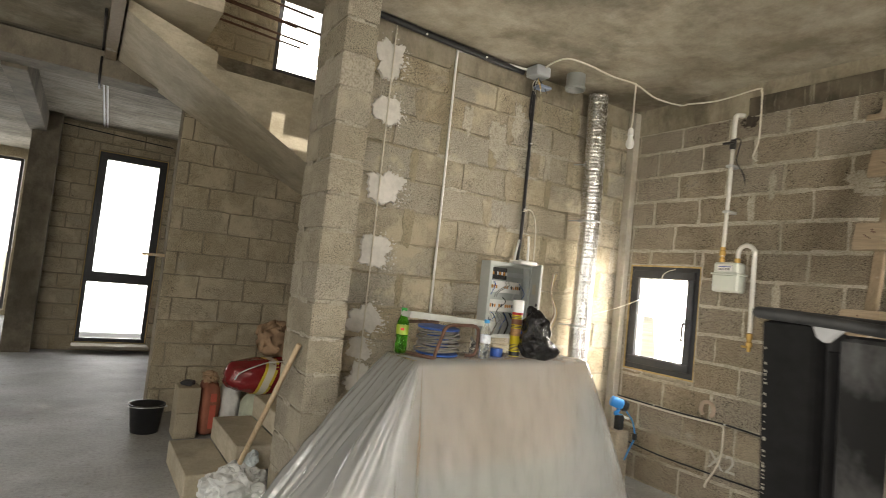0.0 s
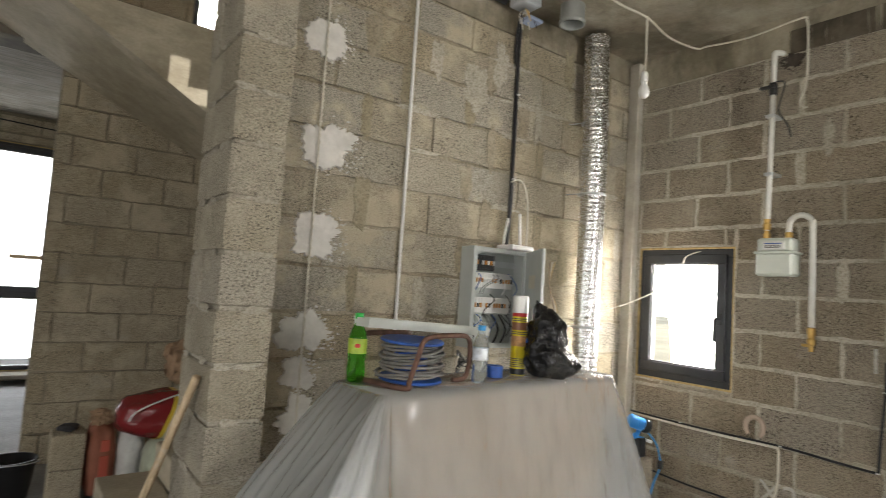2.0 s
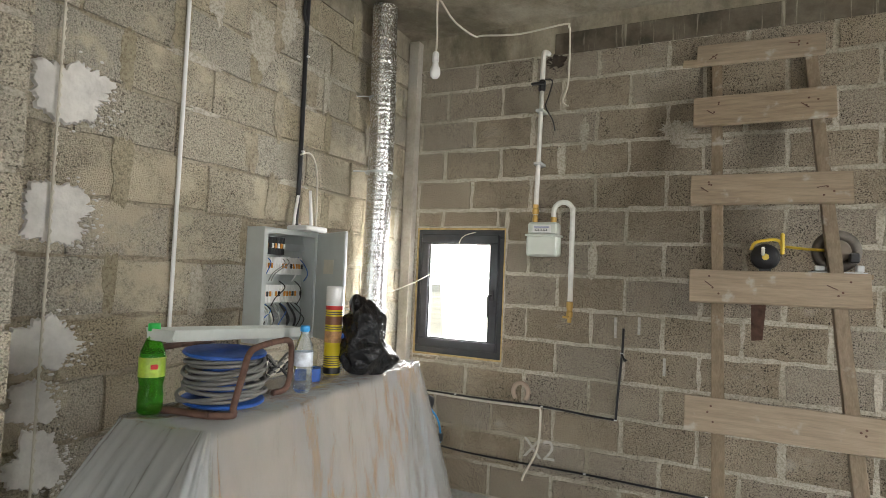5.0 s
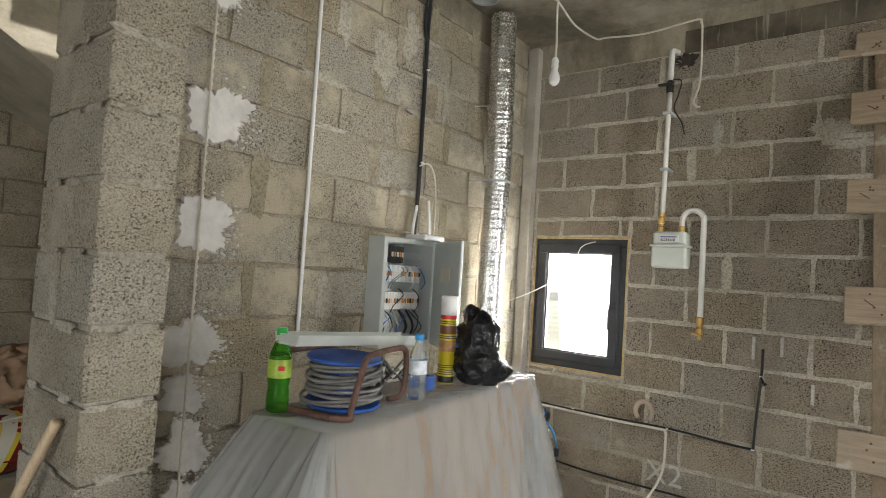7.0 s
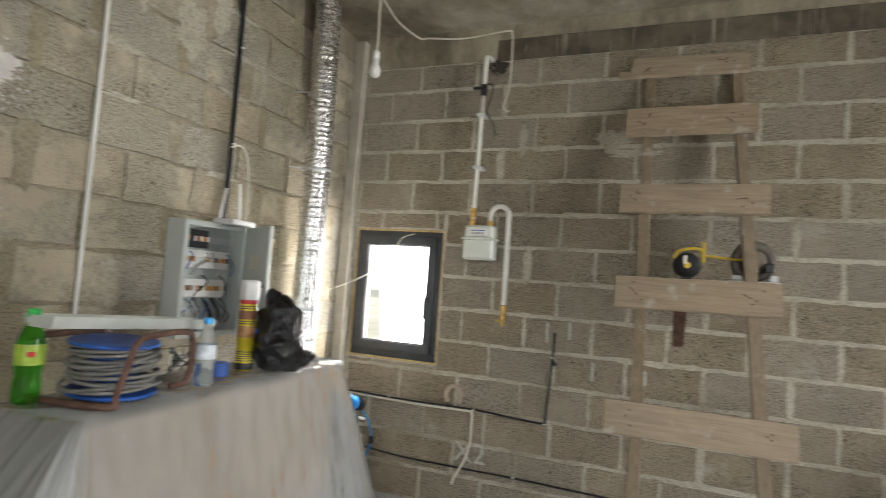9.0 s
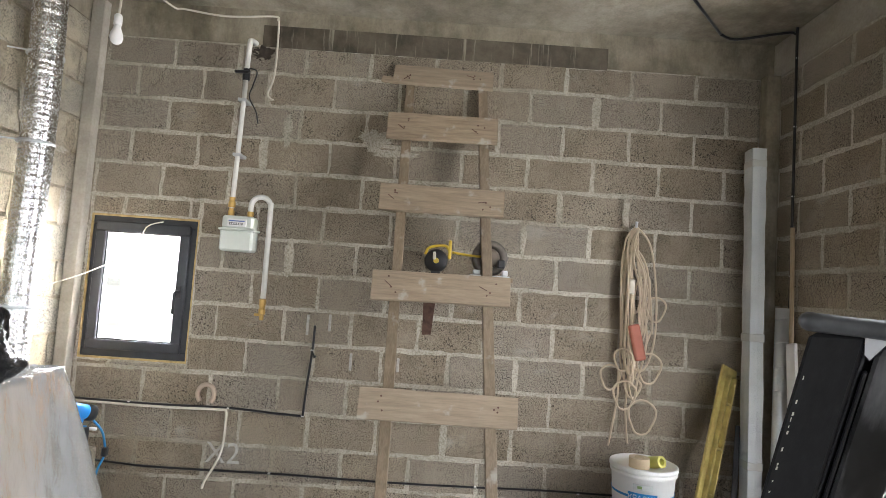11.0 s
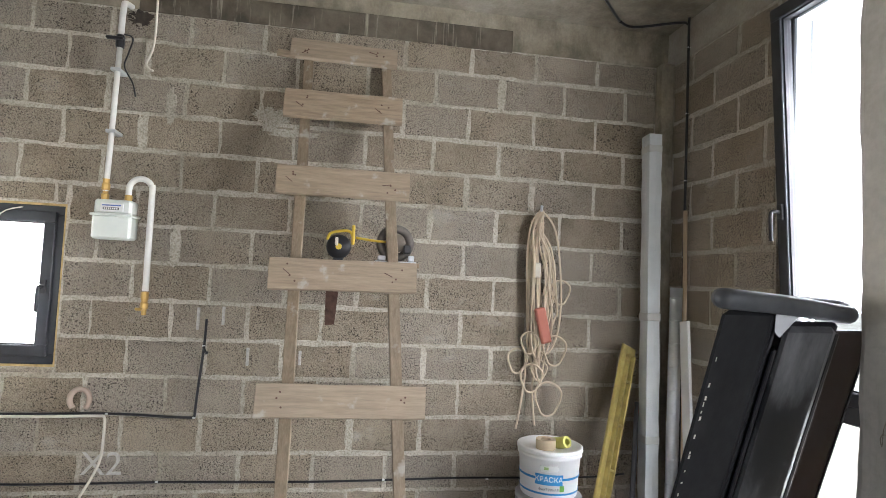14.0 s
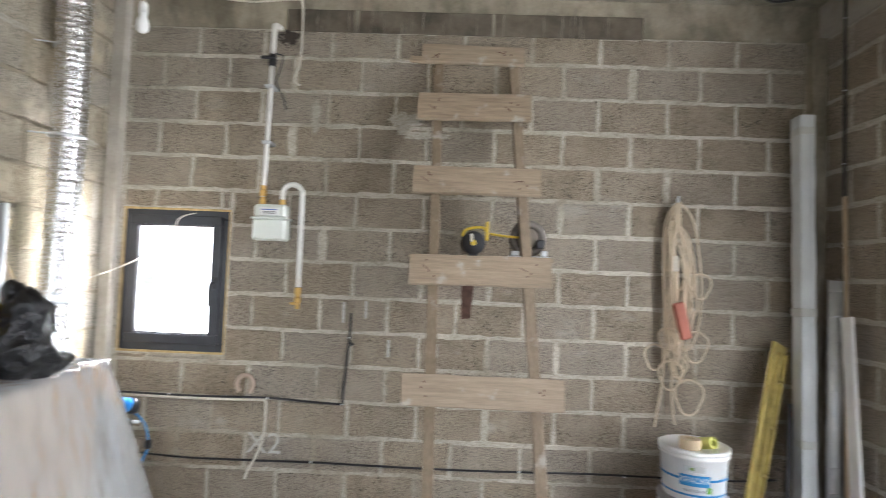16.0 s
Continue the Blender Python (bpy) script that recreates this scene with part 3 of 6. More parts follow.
def window(name, m, a0, a1, b0, b1, depth, label, mullion=None, sash=True, foam=True, frame_mat=None, tilt=0.0, handle_at=None):
    """A window in an opening; (a, b) lie in the wall, depth is measured into it."""
    w = thing(name, label, "window", kind="structure")
    fm = frame_mat or ANTHRACITE
    part("window_frame", bars(ring_boxes(a0 + 0.012, a1 - 0.012, b0 + 0.012, b1 - 0.012, 0.05, -depth - 0.07, -depth), m), fm, w)
    if foam:
        part("foam_seal", bars(ring_boxes(a0, a1, b0, b1, 0.0125, -depth - 0.05, -depth + 0.004), m, 0.002), FOAM, w, "dried yellow mounting foam")
    lo = b0 + 0.055
    if mullion:
        part("transom", bars([((a0 + 0.06, mullion - 0.04, -depth - 0.068), (a1 - 0.06, mullion + 0.04, -depth + 0.002))], m), fm, w)
        pane(w, a0 + 0.058, a1 - 0.058, b0 + 0.058, mullion - 0.036, -depth - 0.04, m)
        lo = mullion + 0.034
    sm = m @ Matrix.Translation((0, lo, -depth)) @ Matrix.Rotation(radians(tilt), 4, "X") @ Matrix.Translation((0, -lo, depth))
    if sash:
        s = part("sash", bars(ring_boxes(a0 + 0.045, a1 - 0.045, lo, b1 - 0.045, 0.058, -depth - 0.045, -depth + 0.02), sm), fm, w)
        part("gasket", bars(ring_boxes(a0 + 0.098, a1 - 0.098, lo + 0.053, b1 - 0.098, 0.012, -depth - 0.03, -depth + 0.006), sm, 0.001), BLACK, s)
        g = part("glass", bars([((a0 + 0.1, lo + 0.055, -depth - 0.018), (a1 - 0.1, b1 - 0.1, -depth - 0.012))], sm, 0.001), GLASS, s, "clear window pane")
        g.visible_shadow = False
        if handle_at:
            handle(s, sm @ Matrix.Translation((handle_at[0], handle_at[1], -depth + 0.02)))
    else:
        pane(w, a0 + 0.058, a1 - 0.058, lo, b1 - 0.058, -depth - 0.04, m)
    return w


window("window_1", GAS, 3.43, 4.08, 0.85, 1.71, 0.015, "small dark grey window in a block wall, foam round it", handle_at=(3.51, 1.27))
RWM = RIGHT
w2 = window("window_2", RWM, 5.56, 6.42, 0.10, 2.76, 0.03, "tall dark window with a tilted open sash", mullion=0.95, tilt=3.2, handle_at=(6.345, 1.78))
# pale strips added over the dark rebate, daylight and pane reflections as colour
DAYLIT_PALE = simple("daylit_rebate_pale", (0.62, 0.66, 0.70), 0.35, var=0.06)
part("rebate_liner", bars([((6.338, 1.0, -0.112), (6.3545, 2.68, -0.030)), ((5.64, 2.672, -0.112), (6.33, 2.686, -0.030))], RWM, 0.002), DAYLIT_PALE, w2, "pale strips standing for daylight and reflections at the frame rebate")
part("inner_profile", bars(ring_boxes(5.56 + 0.07, 6.42 - 0.07, 1.0, 2.70, 0.03, -0.12, -0.105), RWM, 0.002), PVC, w2, "white outer face of the sash")
window("window_3", FAR, 0.72, 1.58, 0.10, 2.70, 0.05, "tall dark framed window with a low transom", mullion=0.96, handle_at=(0.79, 1.5))
ALCM = frame_of((0, 13.6, 0), (1, 0, 0), (0, 0, 1), (0, -1, 0))
window("window_4", ALCM, -2.9, -0.79, 0.09, 2.86, 0.06, "wide dark framed window at the end of the hall", sash=False, foam=False)
window("window_5", UP, 1.60, 2.22, 3.70, 4.85, 0.05, "dark framed window of the upper storey", sash=False, foam=False)
structure("window_sill", box((0.30, 9.45, 0.06), (1.20, 9.716, 0.10), bevel=0.004), CONCRETE, "low concrete sill under the tall window", "sill")

# ---- outside ----
GRASS = simple("dry_ground", (0.30, 0.29, 0.22), 0.95, var=0.3, scale=0.3)
structure("ground", box((-400, -400, -0.6), (400, 400, -0.35)), GRASS, "pale dry ground outside", "ground")
haze = Mat("bright_haze", (1, 1, 1), 1.0)
em = haze.n.new("ShaderNodeEmission")
em.inputs["Color"].default_value, em.inputs["Strength"].default_value = (0.98, 0.99, 1.0, 1), 2.2
haze.l.new(em.outputs[0], haze.n["Material Output"].inputs["Surface"])
bm = bmesh.new()
ringv = [[bm.verts.new((90 * math.cos(a * math.pi / 24), 90 * math.sin(a * math.pi / 24), z)) for a in range(48)] for z in (-0.5, 76)]
for i in range(48):
    bm.faces.new((ringv[0][i], ringv[0][(i + 1) % 48], ringv[1][(i + 1) % 48], ringv[1][i]))
structure("backdrop", bm, haze.m, "bright hazy distance", "backdrop")

# ---- beside the gas pipe ----
meter = thing("gas_meter", "pale grey-green domestic gas meter on a block wall", "gas meter")
part("body", boxes([((4.015, 2.925, 1.53), (4.125, 3.115, 1.655)), ((4.02, 2.93, 1.658), (4.12, 3.11, 1.735))], 0.012), METER, meter)
part("seam", box((4.008, 2.918, 1.648), (4.13, 3.122, 1.662), bevel=0.004), METER, meter)
dial = part("dial", box((4.010, 2.965, 1.672), (4.022, 3.075, 1.715), bevel=0.003), PVC, meter, "white dial plate")
part("counter", box((4.007, 2.985, 1.680), (4.0095, 3.06, 1.693)), BLACK, dial, "black number wheels")
for i in range(7):
    part("digit", box((4.005, 2.99 + 0.0098 * i, 1.682), (4.0068, 2.996 + 0.0098 * i, 1.691)), PVC, dial)
part("line_of_print", box((4.0075, 2.975, 1.700), (4.0095, 3.065, 1.706)), simple("blue_print", (0.1, 0.15, 0.4), 0.5), dial)
for y in (2.965, 3.078):
    part("union", lathe([(0.0, 0), (0.017, 0), (0.019, 0.012), (0.019, 0.03), (0.014, 0.034), (0.014, 0.05), (0, 0.05)], 8, Matrix.Translation((4.07, y, 1.735))), BRASS, meter, "brass union nut")
PIPE_WHITE = simple("white_painted_pipe", (0.66, 0.65, 0.61), 0.4, var=0.08, scale=20)
pipe = thing("gas_pipe", "white painted gas pipe with brass fittings on blocks", "pipe")
part("riser", tube([(4.07, 3.078, 1.78), (4.08, 3.075, 2.1), (4.085, 3.07, 2.55)], 0.014, 12, 2), PIPE_WHITE, pipe, smooth=True)
part("upper_pipe", tube([(4.085, 3.07, 2.62), (4.088, 3.068, 2.76), (4.10, 3.065, 2.80), (4.19, 3.06, 2.82)], 0.016, 12, 4), PIPE_WHITE, pipe, smooth=True)
part("valve_body", lathe([(0, 0), (0.02, 0), (0.022, 0.02), (0.022, 0.06), (0.018, 0.07), (0, 0.07)], 10, Matrix.Translation((4.085, 3.07, 2.55))), BLACK, pipe, "black shut-off valve")
part("valve_lever", box((4.045, 3.045, 2.585), (4.07, 3.13, 2.6), bevel=0.004), BLACK, pipe)
part("brass_joint", lathe([(0, 0), (0.018, 0), (0.021, 0.008), (0.021, 0.03), (0.016, 0.04), (0.018, 0.06), (0, 0.06)], 8, Matrix.Translation((4.07, 3.078, 1.785))), BRASS, pipe)
for z in (2.09, 2.42):
    part("clip", boxes([((4.06, 3.05, z), (4.16, 3.10, z + 0.018))], 0.003), STEEL, pipe, "steel pipe clip")
arc = [(4.07, 2.965, 1.76)] + [(4.07, 2.908 + 0.057 * math.cos(a), 1.80 + 0.057 * math.sin(a)) for a in [i * math.pi / 8 for i in range(9)]] + [(4.075, 2.851, 1.5), (4.078, 2.851, 1.27)]
part("bent_pipe", tube(arc, 0.0155, 12, 3), PIPE_WHITE, pipe, smooth=True)
part("tap", lathe([(0, 0), (0.012, 0), (0.014, 0.03), (0.02, 0.035), (0.02, 0.06), (0.015, 0.07), (0.02, 0.09), (0.02, 0.12), (0, 0.125)], 10, Matrix.Translation((4.078, 2.852, 1.145))), BRASS, pipe, "brass stop tap")
part("tap_lever", box((4.04, 2.85, 1.17), (4.056, 2.885, 1.185), bevel=0.003), BRASS, pipe)
part("lead", tube([(4.07, 3.05, 2.62), (4.06, 3.0, 2.6), (4.07, 3.02, 2.52), (4.11, 3.05, 2.46), (4.13, 3.01, 2.38), (4.14, 2.995, 2.31)], 0.004, 6, 5), BLACK, pipe, smooth=True)

# ---- cables on the walls ----


def cable(name, pts, r, mat, label, steps=4, clips=()):
    c = thing(name, label, "cable")
    part("sheath", tube(pts, r, 8, steps), mat, c, smooth=True)
    for p in clips:
        part("clip", box((p[0] - 0.007, p[1] - 0.008, p[2] - 0.0045), (p[0] + 0.007, p[1] + 0.008, p[2] + 0.0045), bevel=0.002), PVC, c, "small white cable clip")
    return c


rc = random.Random(4)
cable("cable", [(4.15, 3.95, 0.62), (4.155, 3.5, 0.612), (4.155, 3.02, 0.618), (4.155, 2.75, 0.605), (4.155, 2.585, 0.60)], 0.0065, BLACK, "black cable clipped along a block wall", clips=[(4.155, 3.02, 0.618), (4.155, 2.585, 0.60), (4.155, 3.6, 0.615)])
cable("cable", [(4.155, 2.583, 0.60), (4.155, 2.575, 0.75), (4.155, 2.558, 0.98), (4.15, 2.553, 1.13)], 0.007, BLACK, "black cable tail rising up a block wall", clips=[(4.155, 2.56, 0.985)])
cable("cable", [(4.15, 2.56, 0.98), (4.13, 2.54, 0.95), (4.12, 2.532, 0.955)], 0.007, BLACK, "short black cable end by a clip")
cable("cable", [(4.15, 3.95, 0.605), (4.15, 3.4, 0.60), (4.15, 3.07, 0.607), (4.15, 3.03, 0.60), (4.15, 3.025, 0.55), (4.15, 3.03, 0.40), (4.14, 3.06, 0.30), (4.13, 3.11, 0.20), (4.13, 3.12, 0.16)], 0.0075, PVC_DIRTY, "cream cable with its end hanging loose")
cable("cable", [(4.155, 3.95, 0.29)] + [(4.157, 3.95 - 0.4 * i, 0.262 + rc.uniform(-0.008, 0.008)) for i in range(1, 10)] + [(4.155, 0.1, 0.285)], 0.006, BLACK, "thin black cable along the foot of a block wall", clips=[(4.157, y, 0.262) for y in (2.75, 2.1, 1.55, 0.95, 0.4)])
cable("cable", [(4.155, 2.935, 2.965), (4.152, 2.925, 2.93), (4.152, 2.922, 2.7), (4.15, 2.93, 2.58), (4.145, 2.955, 2.50), (4.14, 2.93, 2.465), (4.135, 2.915, 2.462)], 0.006, PVC_DIRTY, "cream cable drop with a black taped end")
cable("cable", [(2.94, 3.86, 3.015), (2.90, 3.70, 3.01), (2.93, 3.59, 3.01), (3.1, 3.56, 3.005), (3.35, 3.57, 3.0), (3.60, 3.57, 3.012), (3.85, 3.58, 2.975), (4.12, 3.56, 2.985), (4.15, 3.50, 2.99), (4.152, 3.25, 2.965), (4.152, 2.96, 2.985), (4.155, 2.935, 2.965)], 0.006, PVC_DIRTY, "cream cable strung across the ceiling", steps=5)
cable("cable", [(4.05, 0.27, 3.022), (4.10, 0.15, 3.02), (3.98, -0.06, 3.018), (3.925, -0.105, 2.99), (3.925, -0.112, 2.9), (3.925, -0.113, 1.5), (3.925, -0.113, 0.3)], 0.008, BLACK, "black cable running down the corner of a wall", clips=[(3.925, -0.113, z) for z in (2.85, 2.45, 2.05, 1.6)])
cable("cable", [(3.5, 0.75, 3.02), (4.05, 0.27, 3.022)], 0.008, BLACK, "black cable on the ceiling")
cable("conduit", [(2.94, 3.95, 3.015), (2.5, 4.01, 3.01), (2.31, 4.025, 3.0), (2.296, 4.028, 2.95), (2.296, 4.028, 2.0), (2.296, 4.028, 1.05)], 0.0085, PVC, "white cable running down a smeared block wall", clips=[])
cable("conduit", [(2.86, 3.99, 3.0), (2.2, 3.975, 3.005), (1.53, 3.94, 3.01), (0.9, 3.9, 3.01)], 0.021, BLACK, "black corrugated conduit along the ceiling edge", clips=[(2.5, 3.96, 2.995), (2.0, 3.95, 2.995)])
cable("conduit", [(2.99, 3.99, 2.95), (3.01, 4.02, 2.85), (3.015, 4.025, 2.5), (3.018, 4.025, 1.9), (3.0, 4.02, 1.60)], 0.012, BLACK, "black conduit dropping to the distribution board", clips=[(3.017, 4.01, z) for z in (2.5, 2.0, 1.62)])
cable("conduit", [(2.96, 3.97, 2.95), (2.99, 4.022, 2.85), (2.99, 4.026, 2.72), (3.012, 4.02, 2.65)], 0.008, BLACK, "black cable from the junction box")
cable("cable", [(3.0, 4.01, 1.98), (3.05, 4.0, 2.0), (3.10, 4.0, 1.97), (3.13, 4.0, 1.88), (3.14, 4.0, 1.70), (3.145, 4.01, 1.55), (3.15, 4.02, 1.35)], 0.0045, PVC_DIRTY, "thin white wire looped to the router")
rr = random.Random(12)
for k in range(3):
    cable("wire", [(3.36 + 0.02 * k, 4.01, 1.55), (3.34, 3.99, 1.40), (3.37 + 0.015 * k, 3.97, 1.25), (3.33 + 0.02 * k, 4.0, 1.1), (3.36, 4.0, 0.95)], 0.003, (RUST, PVC_DIRTY, FOAM)[k], "thin loose wire beside the distribution board")
cable("aerial_wire", [(3.68, 3.86, 1.27), (3.9, 3.76, 1.36), (4.13, 3.65, 1.50), (4.145, 3.60, 1.64), (4.145, 3.5, 1.68)], 0.0035, PVC_DIRTY, "thin white wire stretched across the window corner")

jb = thing("junction_box", "grey junction box with loose wire ends on the ceiling", "junction box")
part("body", box((2.86, 3.83, 2.95), (2.99, 3.96, 3.028), bevel=0.012, seg=2), simple("grey_plastic", (0.36, 0.38, 0.40), 0.5), jb)
part("open_lid", box((2.93, 3.86, 2.885), (3.04, 3.95, 2.905), pose(0, 0, 0), 0.006), simple("blue_grey_plastic", (0.22, 0.27, 0.38), 0.5), jb, "hanging lid")
for k in range(7):
    a = rr.uniform(0, 6)
    part("wire_end", tube([(2.93, 3.9, 2.95), (2.93 + 0.05 * math.cos(a), 3.88 + 0.04 * math.sin(a), 2.90), (2.94 + 0.06 * math.cos(a), 3.87 + 0.05 * math.sin(a), 2.86 - 0.03 * rr.random())], 0.0028, 6, 4), (PVC_DIRTY, FOAM, BLACK)[k % 3], jb, smooth=True)

vent = thing("vent_collar", "round grey plastic vent collar in the ceiling", "vent")
GREYP = simple("grey_vent_plastic", (0.25, 0.26, 0.25), 0.5)
part("collar", lathe([(0.062, 0.13), (0.062, 0.005), (0.066, 0.0), (0.074, 0.0), (0.076, 0.02), (0.070, 0.03), (0.070, 0.13)], 28, Matrix.Translation((3.21, 3.80, 2.915))), GREYP, vent, smooth=True)
# black disc added inside the collar, the hole's darkness as plain colour
part("throat_shade_disc", lathe([(0, 0.0), (0.062, 0.0), (0.062, 0.004), (0, 0.004)], 28, Matrix.Translation((3.21, 3.80, 3.02))), BLACK_MATT, vent)

duct = thing("foil_duct", "crinkled aluminium foil ventilation duct in a room corner", "duct")
bm = bmesh.new()
rd = random.Random(8)
prev = None
N = 150
for i in range(N + 1):
    t = i / N
    z = 0.90 + t * 2.10
    r = 0.076 + 0.0007 * (1 if i % 2 else -1) + rd.uniform(-0.0012, 0.0012)
    cx, cy = 3.60 + 0.012 * math.sin(t * 5), 3.915 + 0.008 * math.sin(t * 7)
    ring = [bm.verts.new((cx + r * (1 + 0.012 * rd.uniform(-1, 1)) * math.cos(a * math.pi / 14), cy + r * math.sin(a * math.pi / 14), z)) for a in range(28)]
    if prev:
        for k in range(28):
            bm.faces.new((prev[k], prev[(k + 1) % 28], ring[(k + 1) % 28], ring[k]))
    prev = ring
part("hose", bm, FOIL, duct)
for z in (2.43, 1.98, 1.16):
    part("hose_clamp", lathe([(0.080, 0), (0.084, 0.002), (0.084, 0.014), (0.080, 0.016)], 28, Matrix.Translation((3.603, 3.917, z))), STEEL, duct, "steel hose clamp", smooth=True)
    part("bracket", tube([(3.53, 3.95, z + 0.008), (3.50, 4.035, z + 0.008)], 0.004, 6, 1), STEEL, duct)

bulb = thing("bulb_pendant", "bare white LED bulb hanging from a cream cable", "lamp")
part("cord", tube([(3.60, 3.57, 3.02), (3.60, 3.57, 2.92), (3.575, 3.55, 2.75), (3.56, 3.545, 2.66)], 0.006, 8, 5), PVC_DIRTY, bulb, smooth=True)
part("socket", lathe([(0, 0.055), (0.012, 0.055), (0.019, 0.045), (0.020, 0.0), (0, 0.0)], 16, Matrix.Translation((3.56, 3.545, 2.61))), PVC, bulb, smooth=True)
part("bulb", lathe([(0.016, 0.0), (0.018, -0.02), (0.028, -0.045), (0.031, -0.065), (0.027, -0.085), (0.015, -0.098), (0, -0.102)], 20, Matrix.Translation((3.56, 3.545, 2.61))), PVC, bulb, smooth=True)

shoe = tagged(mesh_ob("horseshoe", tube([(4.15, 3.155 + 0.048 * math.sin(a), 0.69 + 0.055 * math.cos(a)) for a in [radians(d) for d in range(-140, 141, 20)]], 0.014, 8, 2), simple("pale_foam", (0.42, 0.33, 0.26), 0.9, bump=0.6, bscale=50), True), "pale horseshoe-shaped lump fixed to a block wall", "ornament")


def text_mesh(body, size, m, mat, name, parent=None, depth=0.001, bend=None, align="CENTER"):
    cu = bpy.data.curves.new(name, "FONT")
    cu.body, cu.size, cu.extrude, cu.align_x, cu.align_y = body, size, depth, align, "CENTER"
    tmp = bpy.data.objects.new(name, cu)
    me = bpy.data.meshes.new_from_object(tmp)
    bpy.data.objects.remove(tmp)
    if bend:
        for v in me.vertices:
            a = v.co.x / bend
            v.co = Vector((bend * math.sin(a), v.co.y, (bend + v.co.z) * math.cos(a) - bend))
    me.transform(m)
    me.materials.clear()
    me.materials.append(mat)
    ob = new(name, me)
    if parent:
        ob.parent = parent
    return ob


CHALK = simple("chalk", (0.50, 0.48, 0.44), 0.95, var=0.2, scale=60)
GASTEXT = Matrix(((0, 0, -1, 4.164), (-1, 0, 0, 0), (0, 1, 0, 0), (0, 0, 0, 1)))
tagged(text_mesh("X2", 0.17, Matrix.Translation((0, 3.03, 0.35)) @ GASTEXT, CHALK, "chalk_mark"), "chalked characters X2 on a block wall", "writing")
for y, z, h in ((2.33, 0.93, 0.10), (2.05, 0.93, 0.08), (2.60, 1.13, 0.12), (2.47, 1.15, 0.10)):
    tagged(mesh_ob("chalk_stroke", box((4.160, y - 0.008, z - h / 2), (4.168, y + 0.008, z + h / 2), bevel=0.002), CHALK), "short chalk stroke on a block wall", "writing")

# ---- ladder of boards ----
ladder = thing("plank_ladder", "makeshift ladder of rough pine boards leaning on a wall", "ladder")
SLOPE = 0.312
ang = math.atan(SLOPE)
LM = Matrix.Translation((3.30, 0, 0)) @ Matrix.Rotation(ang, 4, "Y")
LEN = math.sqrt(1 + SLOPE ** 2)
rl = random.Random(21)


def plank(lo, hi, m, seed):
    bm = bmesh.new()
    vs, fs = add_box(bm, lo, hi)
    bmesh.ops.subdivide_edges(bm, edges=[e for e in bm.edges if abs(e.verts[0].co.y - e.verts[1].co.y) > 0.3 or abs(e.verts[0].co.z - e.verts[1].co.z) > 0.3], cuts=6)
    for v in bm.verts:
        v.co += 0.0035 * noise.noise_vector(v.co * 7 + Vector((seed, 0, 0)))
    bmesh.ops.bevel(bm, geom=[e for e in bm.edges if e.calc_face_angle(0) > 1.0], offset=0.003, segments=1, affect="EDGES", profile=0.5)
    bmesh.ops.transform(bm, matrix=m, verts=bm.verts)
    return bm


for (z0, z1, ya, yb, skew) in ((2.616, 2.735, 2.20, 1.595, 0.9), (2.252, 2.415, 2.205, 1.56, -0.6), (1.812, 1.964, 2.203, 1.51, 0.1), (1.326, 1.478, 2.192, 1.467, -0.5), (0.752, 0.895, 2.193, 1.417, 0.2)):
    m = LM @ Matrix.Translation((0, (ya + yb) / 2, (z0 + z1) / 2 * LEN)) @ Matrix.Rotation(radians(skew), 4, "X")
    h, w = (z1 - z0) / 2 * LEN, (ya - yb) / 2
    b = part("board", plank((-0.002, -w, -h), (0.026, w, h), m, z0), BOARD, ladder)
    for sy in (-1, 1):
        for k in range(3):
            yy = sy * (w - 0.10 + rl.uniform(-0.03, 0.03))
            if k == 0 and z0 > 1.2:
                p0, tilt = Vector((-0.004, yy, rl.uniform(-0.4, 0.4) * h)), rl.uniform(-0.7, 0.7)
                part("bent_nail", tube([m @ p0, m @ (p0 + Vector((-0.003, 0.045 * math.cos(tilt), 0.045 * math.sin(tilt))))], 0.0022, 5, 1), RUST, b)
            part("nail", lathe([(0, 0), (0.005, 0), (0.005, 0.004), (0, 0.004)], 6, m @ Matrix.Translation((-0.005, yy, rl.uniform(-0.6, 0.6) * h)) @ Matrix.Rotation(radians(90), 4, "Y")), RUST, b)
m = LM @ Matrix.Translation((0, 2.22, 2.632 * LEN)) @ Matrix.Rotation(radians(6), 4, "X")
part("splinter", plank((-0.001, -0.05, -0.018), (0.018, 0.05, 0.022), m, 9), BOARD, ladder, "broken board end")


def upright(ya, yb, w):
    a, b = LM @ Vector((0.028, ya, 0.0)), LM @ Vector((0.028, yb, 2.68 * LEN))
    d = (b - a)
    m = Matrix.Translation(a) @ Matrix.Rotation(ang, 4, "Y") @ Matrix.Rotation(-math.asin((yb - ya) / d.length), 4, "X")
    return plank((0, -w / 2, 0.0), (0.045, w / 2, d.length), m, ya)


part("upright", upright(2.035, 2.10, 0.054), UPRIGHT, ladder)
part("upright", upright(1.50, 1.66, 0.056), UPRIGHT, ladder)
part("ledge", box((3.80, 1.45, 1.455), (4.06, 2.08, 1.478), bevel=0.002), BOARD, ladder, "narrow ledge behind a board")

